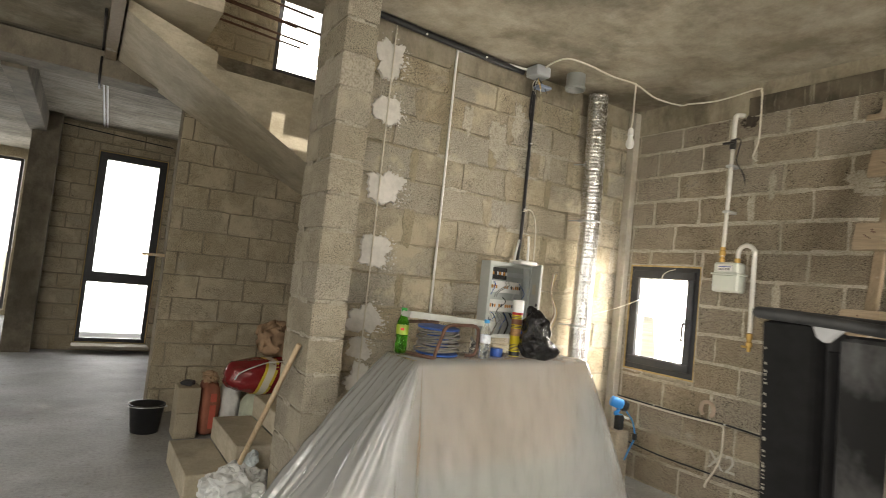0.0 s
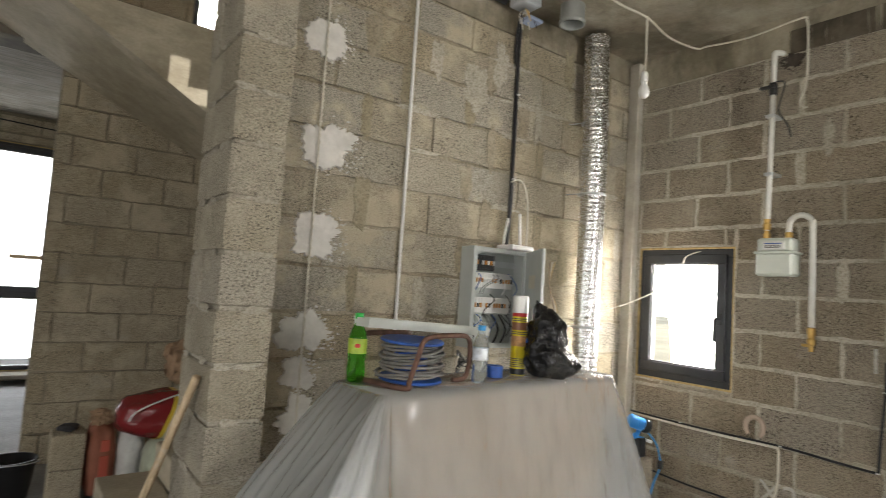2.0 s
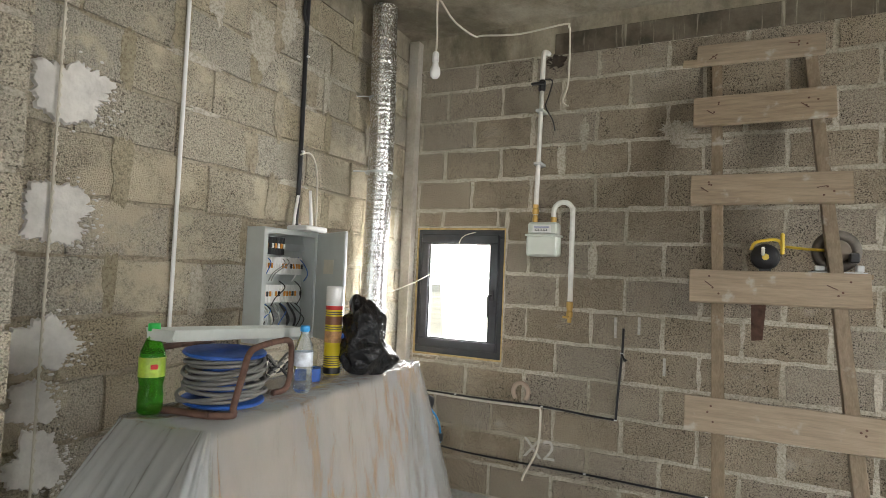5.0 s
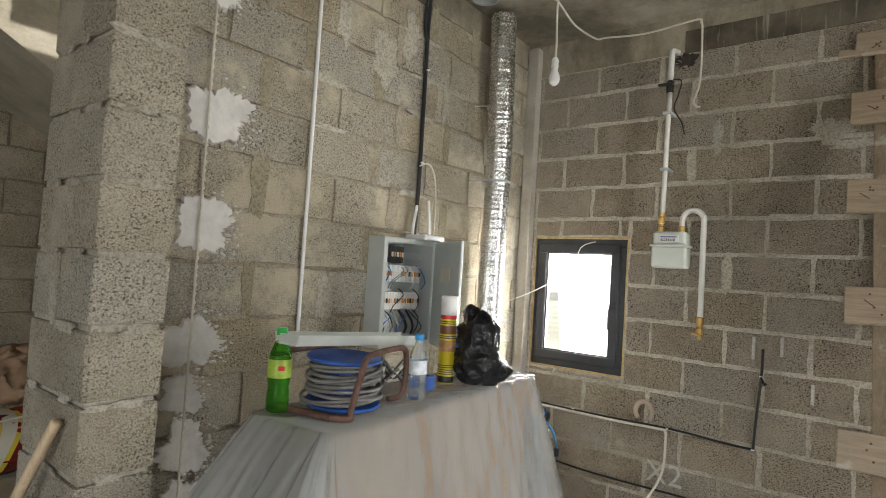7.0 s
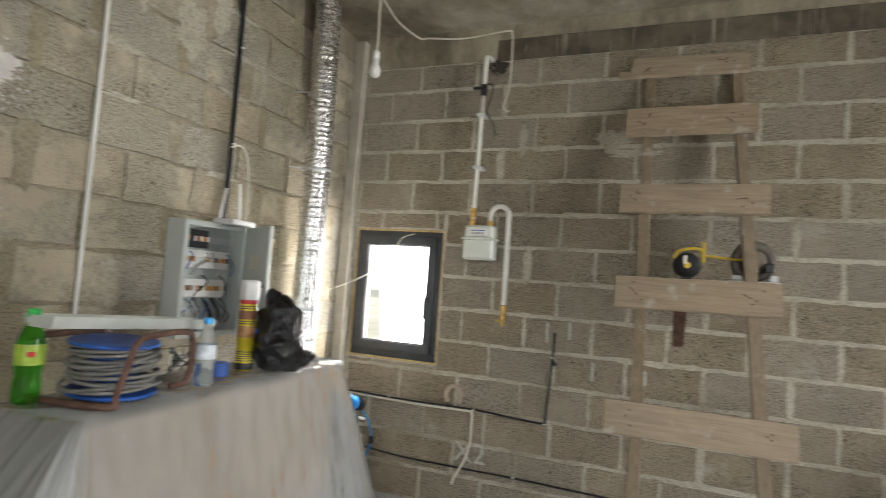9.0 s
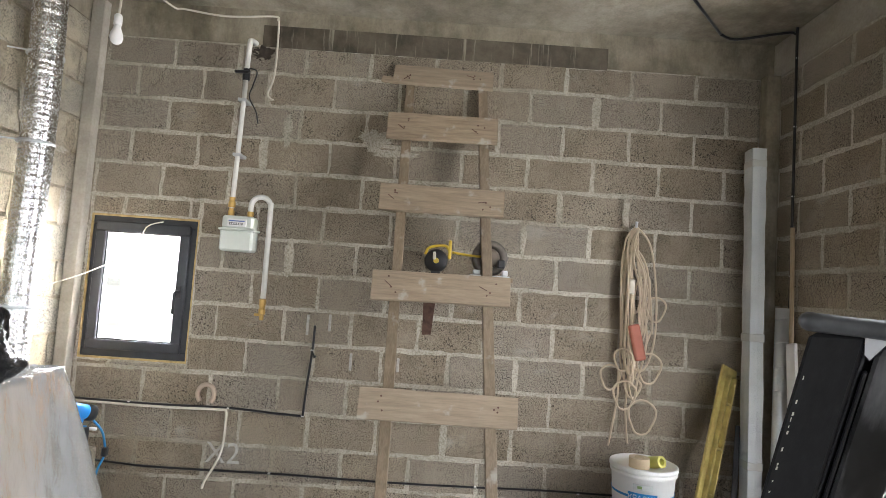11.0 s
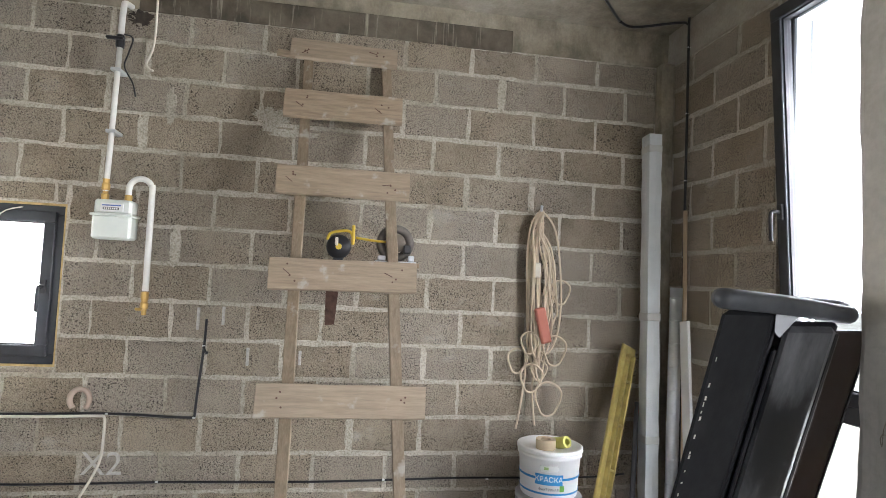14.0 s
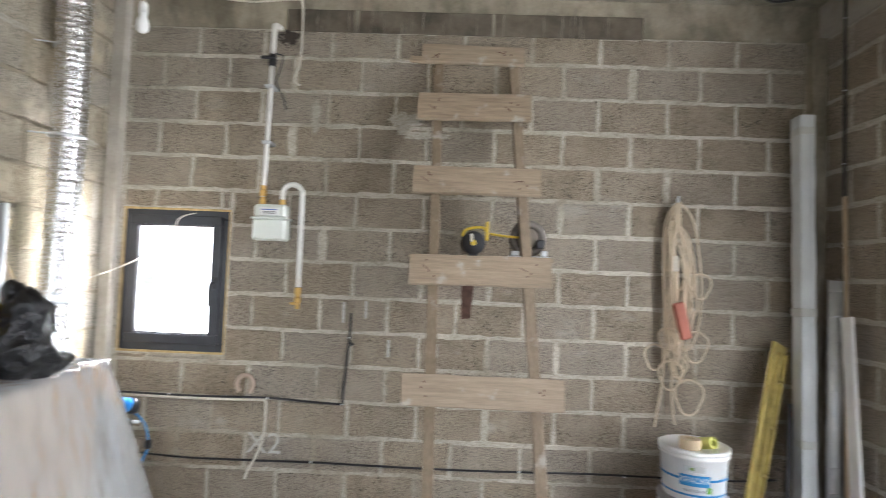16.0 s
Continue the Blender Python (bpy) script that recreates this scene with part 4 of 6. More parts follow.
YELLOW = simple("yellow_plastic", (0.62, 0.43, 0.03), 0.4, var=0.15)
reel = thing("tape_reel", "black and yellow measuring tape reel on the ladder", "tape measure")
RM = Matrix.Translation((3.86, 1.865, 1.548)) @ Matrix.Rotation(radians(-90), 4, "Y")
part("drum", lathe([(0, -0.02), (0.054, -0.02), (0.063, -0.014), (0.063, 0.010), (0.052, 0.022), (0, 0.024)], 28, RM), BLACK, reel, smooth=True)
part("hub", lathe([(0, 0.019), (0.016, 0.019), (0.015, 0.03), (0, 0.03)], 16, RM), YELLOW, reel, "yellow hub")
part("crank", box((3.822, 1.868, 1.552), (3.830, 1.884, 1.595), bevel=0.004), PVC_DIRTY, reel, "cream folding crank")
part("yoke", tube([(3.86, 1.925, 1.58), (3.86, 1.91, 1.615), (3.86, 1.86, 1.63), (3.86, 1.81, 1.628), (3.86, 1.79, 1.58)], 0.008, 8, 4), YELLOW, reel, "yellow carrying yoke", True)
part("grip", box((3.848, 1.785, 1.56), (3.872, 1.803, 1.665), bevel=0.008, seg=2), YELLOW, reel)
part("tape_end", tube([(3.87, 1.78, 1.60), (3.89, 1.70, 1.592), (3.90, 1.62, 1.588)], 0.007, 6, 3), YELLOW, reel, "yellow tape leader", True)
part("foot", box((3.845, 1.84, 1.479), (3.875, 1.89, 1.49), bevel=0.002), BLACK, reel)
GREYM = simple("worn_grey_metal", (0.13, 0.115, 0.10), 0.45, 0.7, var=0.3, scale=25)
saw = thing("circular_saw", "worn grey circular saw with a round blade guard", "power tool")
SM = Matrix.Translation((3.93, 1.57, 1.585)) @ Matrix.Rotation(radians(-90), 4, "Y")
part("guard", lathe([(0.055, -0.02), (0.095, -0.02), (0.1, -0.01), (0.1, 0.012), (0.095, 0.02), (0.055, 0.02), (0.055, -0.02)], 30, SM), GREYM, saw, smooth=True)
part("motor", lathe([(0, -0.03), (0.05, -0.03), (0.052, 0.05), (0.04, 0.06), (0, 0.06)], 20, SM), simple("tan_plastic", (0.16, 0.13, 0.10), 0.5), saw, smooth=True)
part("sole_plate", box((3.86, 1.46, 1.480), (3.99, 1.675, 1.488), bevel=0.002), STEEL, saw, "bright steel sole plate")
part("clamp", box((3.87, 1.62, 1.489), (3.91, 1.66, 1.515), bevel=0.004), STEEL, saw)
part("clamp", box((3.87, 1.47, 1.489), (3.91, 1.50, 1.52), bevel=0.004), STEEL, saw)
part("switch", box((3.85, 1.49, 1.53), (3.90, 1.53, 1.575), bevel=0.006), BLACK, saw)
hs = thing("hand_saw", "rusty old hand saw hanging behind a board", "saw")
bm = prism([(-0.035, 0.0), (0.032, 0.0), (0.018, -0.20), (-0.03, -0.205)], -0.001, 0.001, Matrix.Translation((3.90, 1.885, 1.345)) @ Matrix(((0, 0, 1, 0), (-1, 0, 0, 0), (0, 1, 0, 0), (0, 0, 0, 1))))
part("blade", bm, RUST, hs)
part("hilt", box((3.885, 1.85, 1.345), (3.915, 1.92, 1.452), bevel=0.006), UPRIGHT, hs)

# ---- hanging cable coil ----
CREAM = simple("cream_cable", (0.60, 0.50, 0.36), 0.5, var=0.1, scale=14)
coil = thing("cable_coil", "tangled cream extension cable hanging from a wall hook", "cable")
part("hook", tube([(4.17, 0.70, 1.83), (4.11, 0.70, 1.835), (4.095, 0.70, 1.87)], 0.008, 8, 3), STEEL, coil, smooth=True)
rk = random.Random(33)
for i in range(13):
    top, bot = 1.86 - 0.012 * i + rk.uniform(-0.05, 0.01), 0.78 + rk.uniform(0, 0.35)
    if i > 8:
        bot += 0.3
    yl, yr = 0.70 + rk.uniform(0.015, 0.065), 0.70 - rk.uniform(0.02, 0.15)
    x = 4.10 + rk.uniform(-0.02, 0.03)
    zm = (top + bot) / 2
    zm += rk.uniform(-0.16, 0.12)
    pts = [(x, 0.70, top), (x + 0.01, yl, top - 0.10), (x, yl + rk.uniform(-0.02, 0.02), zm), (x + 0.01, yl - 0.01, bot + 0.12), (x - 0.01, (yl + yr) / 2, bot), (x, yr + 0.02, bot + 0.12), (x - 0.01, yr + rk.uniform(-0.03, 0.03), zm), (x, yr + 0.05, top - 0.12), (x, 0.69, top)]
    part("loop", tube(pts, 0.006, 6, 6), CREAM, coil, smooth=True)
for (cy, cz, r0, x) in ((0.815, 0.955, 0.062, 4.09), (0.625, 0.74, 0.085, 4.08), (0.565, 1.36, 0.062, 4.10), (0.68, 0.90, 0.05, 4.10), (0.60, 1.02, 0.075, 4.07), (0.735, 0.86, 0.07, 4.07), (0.75, 1.06, 0.055, 4.08)):
    pts = [(x + 0.01 * math.sin(2 * a), cy + r0 * (0.9 + 0.1 * math.sin(3 * a)) * math.cos(a), cz + r0 * 1.15 * math.sin(a)) for a in [k * math.pi / 6 for k in range(13)]]
    part("loose_loop", tube(pts, 0.006, 6, 4), CREAM, coil, smooth=True)
part("tail", tube([(4.12, 0.76, 1.0), (4.13, 0.755, 0.85), (4.13, 0.775, 0.70), (4.12, 0.80, 0.56)], 0.006, 6, 5), CREAM, coil, smooth=True)
part("tail", tube([(4.10, 0.70, 0.95), (4.12, 0.71, 0.80), (4.12, 0.695, 0.62), (4.11, 0.69, 0.58)], 0.006, 6, 5), CREAM, coil, smooth=True)
SOCK = simple("brick_red_plastic", (0.42, 0.14, 0.09), 0.5, var=0.12)
sm = Matrix.Translation((4.075, 0.675, 1.165)) @ Matrix.Rotation(radians(-14), 4, "X")
so = part("socket_strip", box((-0.02, -0.032, -0.105), (0.02, 0.032, 0.105), sm, 0.012, 2), SOCK, coil, "brick-red extension socket block")
for k in (-1, 0, 1):
    part("outlet", lathe([(0, 0), (0.019, 0), (0.021, 0.003), (0.0, 0.003)], 14, sm @ Matrix.Translation((-0.021, 0, 0.06 * k)) @ Matrix.Rotation(radians(-90), 4, "Y")), SOCK, so)
part("plug", box((4.08, 0.695, 1.44), (4.11, 0.735, 1.53), bevel=0.008), PVC_DIRTY, coil, "cream plug")

# ---- paint buckets ----
LABEL_BLUE = simple("label_blue", (0.02, 0.22, 0.52), 0.4, var=0.05)
INK = simple("dark_ink", (0.06, 0.07, 0.09), 0.5)
BX, BY = 3.85, 0.69


def pail(z, h, r0, r1, mat, name, label):
    p = thing(name, label, "bucket")
    part("body", lathe([(0, 0), (r0, 0), (r0 + 0.004, 0.006), (r1, h - 0.05), (r1 + 0.008, h - 0.05), (r1 + 0.008, h - 0.035), (r1, h - 0.033), (r1, h - 0.02)], 40, Matrix.Translation((BX, BY, z))), mat, p, smooth=True)
    return p


low = pail(0.0, 0.30, 0.145, 0.165, PVC, "paint_bucket", "grey-lidded pink and white paint bucket on the floor")
part("lid", lathe([(0, 0.30), (0.165, 0.30), (0.176, 0.294), (0.176, 0.272), (0.166, 0.268)], 40, Matrix.Translation((BX, BY, 0))), simple("grey_lid", (0.33, 0.33, 0.34), 0.5), low, "grey lid", True)
part("pink_label", lathe([(0.158, 0.10), (0.1665, 0.235)], 40, Matrix.Translation((BX, BY, 0))), simple("pink_print", (0.55, 0.22, 0.30), 0.5, var=0.4, scale=30), low, "pink printed label", True)
up = pail(0.302, 0.255, 0.145, 0.162, PVC, "paint_bucket", "white paint bucket with a blue label, standing on another")
part("lid", lathe([(0.165, 0.227), (0.174, 0.229), (0.174, 0.247), (0.165, 0.251), (0.158, 0.243), (0, 0.241)], 40, Matrix.Translation((BX, BY, 0.302))), PVC, up, "white lid", True)
for k, (za, zb) in enumerate(((0.030, 0.040), (0.105, 0.117))):
    part("stripe", lathe([(0.1515 + 0.066 * za, za), (0.1515 + 0.066 * zb, zb)], 40, Matrix.Translation((BX, BY, 0.302))), LABEL_BLUE, up, "blue stripe", True)
FACE = math.atan2(1.774 - BY, 0.855 - BX)
bmx = Matrix.Translation((BX, BY, 0.302)) @ Matrix.Rotation(FACE + math.pi / 2, 4, "Z") @ Matrix(((1, 0, 0, 0), (0, 0, -1, 0), (0, 1, 0, 0), (0, 0, 0, 1)))


def curved(a0, a1, z0, z1, out, mat, name, label=""):
    bm = bmesh.new()
    rows = []
    for i in range(9):
        a = a0 + (a1 - a0) * i / 8
        rows.append([bm.verts.new((BX + (0.150 + 0.062 * z + out) * math.cos(FACE + a), BY + (0.150 + 0.062 * z + out) * math.sin(FACE + a), 0.302 + z)) for z in (z0, z1)])
    for p, q in zip(rows, rows[1:]):
        bm.faces.new((p[0], q[0], q[1], p[1]))
    return part(name, bm, mat, up, label, True)


curved(-0.46, 0.46, 0.080, 0.135, 0.002, LABEL_BLUE, "label_panel", "blue label panel")
curved(-0.30, 0.30, 0.150, 0.180, 0.002, simple("label_grey", (0.5, 0.52, 0.5), 0.5), "label_badge", "pale maker's badge")
for t, s, z, mat, r in (("КРАСКА", 0.036, 0.109, PVC, 0.1605), ("ФАКТУРНАЯ", 0.017, 0.058, INK, 0.1575)):
    text_mesh(t, s, bmx @ Matrix.Translation((0, z, r)), mat, "lettering", up, 0.0008, bend=r)
curved(-0.16, -0.02, 0.158, 0.172, 0.003, simple("badge_green", (0.2, 0.3, 0.1), 0.5), "badge_mark")
curved(0.36, 0.52, 0.05, 0.08, 0.002, simple("leaf_green", (0.15, 0.35, 0.05), 0.5), "label_motif", "green printed motif")
roll = thing("masking_tape", "beige roll of tape on a bucket lid", "tape")
part("roll", lathe([(0.026, 0), (0.052, 0), (0.052, 0.05), (0.026, 0.05), (0.026, 0)], 24, Matrix.Translation((BX - 0.06, BY + 0.045, 0.544))), simple("beige_tape", (0.52, 0.42, 0.28), 0.6), roll, smooth=False)
roll = thing("yellow_tape", "yellow-green roll of tape lying on its side", "tape")
part("roll", lathe([(0.018, -0.045), (0.03, -0.045), (0.03, 0.045), (0.018, 0.045), (0.018, -0.045)], 24, Matrix.Translation((BX - 0.07, BY - 0.035, 0.576)) @ Matrix.Rotation(radians(-70), 4, "Y") @ Matrix.Rotation(radians(25), 4, "X")), simple("lime_tape", (0.50, 0.50, 0.12), 0.5), roll)

# ---- leaning stock in the corner ----


def leaning(name, label, cat, foot, head, w, d, mat, bevel=0.004, twist=0.0):
    a, b = Vector(foot), Vector(head)
    q = (b - a).to_track_quat("Z", "Y").to_matrix().to_4x4()
    m = Matrix.Translation(a) @ q @ Matrix.Rotation(radians(twist), 4, "Z")
    e = thing(name, label, cat)
    return e, m, (b - a).length


WRAP = simple("bubble_wrap", (0.66, 0.68, 0.68), 0.22, var=0.06, bump=0.8, bscale=150, bdist=0.004)
e, m, L = leaning("wrapped_profile", "tall profile wrapped in bubble film in a corner", "profile", (3.97, 0.045, 0.02), (4.04, 0.042, 2.33), 0, 0, WRAP)
bm = bmesh.new()
rw = random.Random(2)
prev = None
for i in range(40):
    z = L * i / 39
    k = 1 + rw.uniform(-0.05, 0.05)
    pts = [(-0.038, -0.048), (0.0, -0.052), (0.038, -0.048), (0.04, 0), (0.038, 0.048), (0, 0.052), (-0.038, 0.048), (-0.042, 0)]
    ring = [bm.verts.new(m @ Vector((x * k, y * k, z))) for x, y in pts]
    if prev:
        for j in range(8):
            bm.faces.new((prev[j], prev[(j + 1) % 8], ring[(j + 1) % 8], ring[j]))
    else:
        bm.faces.new(ring)
    prev = ring
bm.faces.new(prev)
part("wrapping", bm, WRAP, e, "pale bubble film")
for z in (0.5, 1.2, 2.2):
    part("tape_band", box((-0.042, -0.0535, z), (0.042, 0.0535, z + 0.045), m, 0.004), simple("clear_tape", (0.6, 0.6, 0.57), 0.2), e)
e, m, L = leaning("metal_pipe", "bright galvanised spiral pipe standing in a corner", "pipe", (3.87, -0.035, 0), (3.905, -0.060, 1.42), 0, 0, STEEL)
part("tube", lathe([(0.030, 0), (0.034, 0), (0.034, L), (0.030, L), (0.030, 0)], 20, m), STEEL, e, smooth=True)
for k in range(11):
    part("seam", lathe([(0.0345, 0), (0.0365, 0.003), (0.0345, 0.006)], 20, m @ Matrix.Translation((0, 0, 0.06 + 0.13 * k)) @ Matrix.Rotation(radians(12), 4, "Y")), STEEL, e, smooth=True)
e, m, L = leaning("cladding_board", "white plastic cladding board with a small green label", "board", (3.65, -0.025, 0), (3.80, -0.05, 1.235), 0, 0, PVC)
part("board", box((-0.008, -0.052, 0), (0.008, 0.052, L), m, 0.002), PVC, e)
part("label", box((-0.0105, -0.045, 0.52), (-0.0085, -0.012, 0.63), m), simple("label_green", (0.12, 0.42, 0.06), 0.5), e, "green and black paper label")
part("label_print", box((-0.012, -0.045, 0.55), (-0.0108, -0.02, 0.60), m), INK, e)
e, m, L = leaning("wooden_stick", "thin pale wooden stick in a corner", "stick", (3.84, -0.09, 0), (3.905, -0.105, 1.87), 0, 0, STICK)
part("rod", lathe([(0, 0), (0.012, 0), (0.012, L), (0, L)], 10, m), STICK, e, smooth=True)
DARBY = simple("dirty_yellow_plastic", (0.38, 0.30, 0.09), 0.6, var=0.3, scale=14, bump=0.2)
e, m, L = leaning("plaster_darby", "dirty yellow plastering darby leaning on a wall", "trowel", (3.86, 0.43, 0.0), (4.05, 0.15, 1.06), 0, 0, DARBY, twist=0)
part("blade", box((-0.012, -0.075, 0), (0.004, 0.075, L), m, 0.003), DARBY, e)
part("rib", box((-0.04, -0.042, 0.05), (-0.012, -0.028, L - 0.05), m, 0.003), DARBY, e)
part("rib", box((-0.04, 0.020, 0.05), (-0.012, 0.034, L - 0.05), m, 0.003), DARBY, e)
for k in range(4):
    part("bridge", box((-0.036, -0.03, 0.15 + 0.25 * k), (-0.012, 0.022, 0.165 + 0.25 * k), m, 0.002), DARBY, e)
e, m, L = leaning("dark_plank", "dark plank with red end behind the stock", "plank", (3.80, 0.24, 0.0), (4.08, 0.07, 0.72), 0, 0, BLACK_MATT)
part("board", box((-0.012, -0.05, 0), (0.012, 0.05, L), m, 0.004), BLACK_MATT, e)
part("red_end", box((-0.014, -0.03, L - 0.06), (0.014, 0.03, L + 0.002), m, 0.006), simple("red_plastic", (0.40, 0.07, 0.05), 0.5), e, "red plastic end")

# ---- plaster dabs and mortar smears on the walls ----


DABS = []


def dab(parent, fm, u, v, w, h, seed, mat, thick=0.007, spike=0.25, name="plaster_dab", out=0.004, power=4.0):
    """A thrown dab of plaster or smeared mortar with a ragged rim."""
    rnd = random.Random(seed)
    n = 150
    DABS.append(seed)
    foot = -0.004 if thick > 0.004 else out - 0.0015
    thick += 0.00003 * (len(DABS) % 40)
    bm = bmesh.new()
    rim, top = [], []
    ph = rnd.uniform(0, 50)
    for i in range(n):
        a = 2 * math.pi * i / n
        ca, sa = math.cos(a), math.sin(a)
        k = 1 + spike * (1.3 * noise.noise(Vector((ca * 1.3 + ph, sa * 1.3, seed))) + 0.5 * noise.noise(Vector((ca * 3.6 + ph, sa * 3.6, seed + 5))) + 0.32 * noise.noise(Vector((ca * 9 + ph, sa * 9, seed + 9))) + 0.42 * (0.3 + max(0, ca)) * noise.noise(Vector((ca * 27 + ph, sa * 21, seed + 2))))
        k = min(1.35, max(0.5, k))
        sq = (abs(ca) ** power + abs(sa) ** power) ** (-1 / power)
        p = Vector((u + w / 2 * k * sq * ca, v + h / 2 * k * sq * sa, foot))
        rim.append(bm.verts.new(fm @ p))
        q = Vector((u + (p.x - u) * 0.93, v + (p.y - v) * 0.93, out + thick))
        top.append(bm.verts.new(fm @ q))
    for i in range(n):
        j = (i + 1) % n
        bm.faces.new((rim[i], rim[j], top[j], top[i]))
    c = bm.verts.new(fm @ Vector((u, v, out + thick)))
    for i in range(n):
        bm.faces.new((top[i], top[(i + 1) % n], c))
    for k in range(46 if power < 3 else 0):
        # flakes that flew past the rim
        a, d = rnd.gauss(-0.1, 0.75), rnd.uniform(0.46, 0.74)
        s = rnd.uniform(0.0015, 0.011) * (1.25 - d)
        p = Vector((u + w * d * math.cos(a), v + h * d * math.sin(a), out))
        vs = [bm.verts.new(fm @ (p + Vector((s * rnd.uniform(0.7, 2.0) * math.cos(t), s * rnd.uniform(0.6, 1.2) * math.sin(t), 0.0)))) for t in (0, 0.9, 1.9, 2.8, 3.7, 4.6, 5.5)]
        tip = bm.verts.new(fm @ (p + Vector((0, 0, 0.004))))
        for i in range(7):
            bm.faces.new((vs[i], vs[(i + 1) % 7], tip))
    ob = mesh_ob(name, bm, mat)
    ob.parent = parent
    return ob


north = bpy.data.objects["wall_north"]
for i, (z, w, h, du) in enumerate(((2.80, 0.22, 0.24, 0.0), (2.46, 0.20, 0.20, 0.01), (1.968, 0.27, 0.22, 0.05), (1.538, 0.24, 0.21, 0.03), (1.106, 0.23, 0.20, 0.02), (0.925, 0.15, 0.13, 0.0), (0.725, 0.20, 0.19, 0.02), (0.55, 0.16, 0.14, 0.02))):
    d = dab(north, LEFT, 0.285 + du, z, w, h, 40 + i, GYPSUM, 0.006, 0.42, power=2.4)
    tagged(d, "white gypsum dab thrown on blocks")
bead = thing("corner_bead", "perforated white plaster bead set in gypsum dabs", "trim", kind="structure")
part("strip", box((1.810, 4.014, 0.30), (1.817, 4.020, TOP - 0.003), bevel=0.001), PVC_DIRTY, bead)
part("rib", tube([(1.813 + 0.0045 * (-1) ** k, 4.011, 0.30 + 0.016 * k) for k in range(170)], 0.0022, 5, 1), PVC_DIRTY, bead)
rs = random.Random(77)
TAN = mortar_material("tan_mortar", (0.245, 0.212, 0.14), (0.345, 0.302, 0.212))
k = 0
for row in range(1, 13):
    for i in range(7):
        u = (0.36, 0.13)[row % 2] + 0.4 * i
        if 0.42 < u < 2.75 and rs.random() < 0.72:
            k += 1
            dab(north, LEFT, u + rs.uniform(-0.02, 0.02), 0.145 + 0.2105 * (row + 0.5) + rs.uniform(-0.02, 0.02), rs.uniform(0.05, 0.095), rs.uniform(0.19, 0.24), 100 + k, rs.choice((TAN, TAN, TAN, MORTAR_DARK, MORTAR_DARK, PALE)), 0.0004, 0.32, "mortar_smear", 0.0022)
    for i in range(2):
        k += 1
        if rs.random() < 0.6:
            dab(north, LEFT, rs.uniform(0.55, 2.5), 0.145 + 0.2105 * row, rs.uniform(0.15, 0.38), rs.uniform(0.018, 0.040), 100 + k, PALE, 0.0008, 0.5, "mortar_smear", 0.0022)
for k, (u, z, w, h) in enumerate(((1.21, 2.47, 0.16, 0.24), (1.70, 2.38, 0.07, 0.22), (1.38, 2.64, 0.10, 0.25), (1.30, 1.53, 0.05, 0.06), (1.32, 1.30, 0.04, 0.30), (1.30, 1.20, 0.10, 0.05), (2.15, 2.2, 0.10, 0.2))):
    dab(north, LEFT, u, z, w, h, 280 + k, PALE, 0.0015, 0.5, "mortar_smear", 0.0025)
east = bpy.data.objects["wall_east"]
for k in range(60):
    u, row = rs.uniform(0.2, 3.9), rs.randrange(2, 14)
    if u > 2.9 and 2 < row < 10:
        continue
    if rs.random() < 0.7:
        dab(east, GAS, u, row * 0.2028, rs.uniform(0.12, 0.35), rs.uniform(0.020, 0.034), 200 + k, MORTAR, 0.0006, 0.35, "mortar_smear", 0.0022)
    else:
        s = (0.285, 0.075)[row % 2]
        dab(east, GAS, s + 0.4 * round((u - s) / 0.4), (row + 0.5) * 0.2028, rs.uniform(0.03, 0.06), rs.uniform(0.16, 0.2), 200 + k, MORTAR, 0.0012, 0.28, "mortar_smear", 0.0022)
for k, (u, z, w, h) in enumerate(((2.42, 2.27, 0.16, 0.11), (2.31, 2.19, 0.25, 0.04), (2.95, 2.28, 0.05, 0.18))):
    dab(east, GAS, u, z, w, h, 260 + k, PALE, 0.0005, 0.5, "mortar_smear", 0.003)
SOOT = simple("soot_stain", (0.055, 0.042, 0.032), 0.9, var=0.5, scale=30, bump=0.5)
dab(east, GAS, 3.13, 2.755, 0.10, 0.085, 290, SOOT, 0.0008, 0.5, "soot_stain", 0.003, 2.0)
beam = bpy.data.objects["beam_east"]
# dark brown with pale streaks, for the strip along the beam
STREAKED_M = Mat("dark_streaked_concrete", (0.08, 0.065, 0.045), 0.8)
streaked_c = STREAKED_M.ramp(STREAKED_M.noise(5, 6, 0.65), [(0.35, (0.055, 0.044, 0.030)), (0.65, (0.15, 0.124, 0.088))])
STREAKED_M.base(STREAKED_M.mix(STREAKED_M.ramp(STREAKED_M.noise(3.2, 5, 0.7, (1, 9, 0.5)), [(0.57, (0, 0, 0)), (0.68, (0.8, 0.8, 0.8))]), streaked_c, (0.36, 0.32, 0.25)))
STREAKED_M.bump(STREAKED_M.noise(40, 4), 0.4, 0.005)
STREAKED = STREAKED_M.m
strip = mesh_ob("dark_strip", box((4.166, 0.90, 2.80), (4.176, 3.02, 2.935), bevel=0.003), STREAKED)
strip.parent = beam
tagged(strip, "dark brown concrete strip with pale streaks")

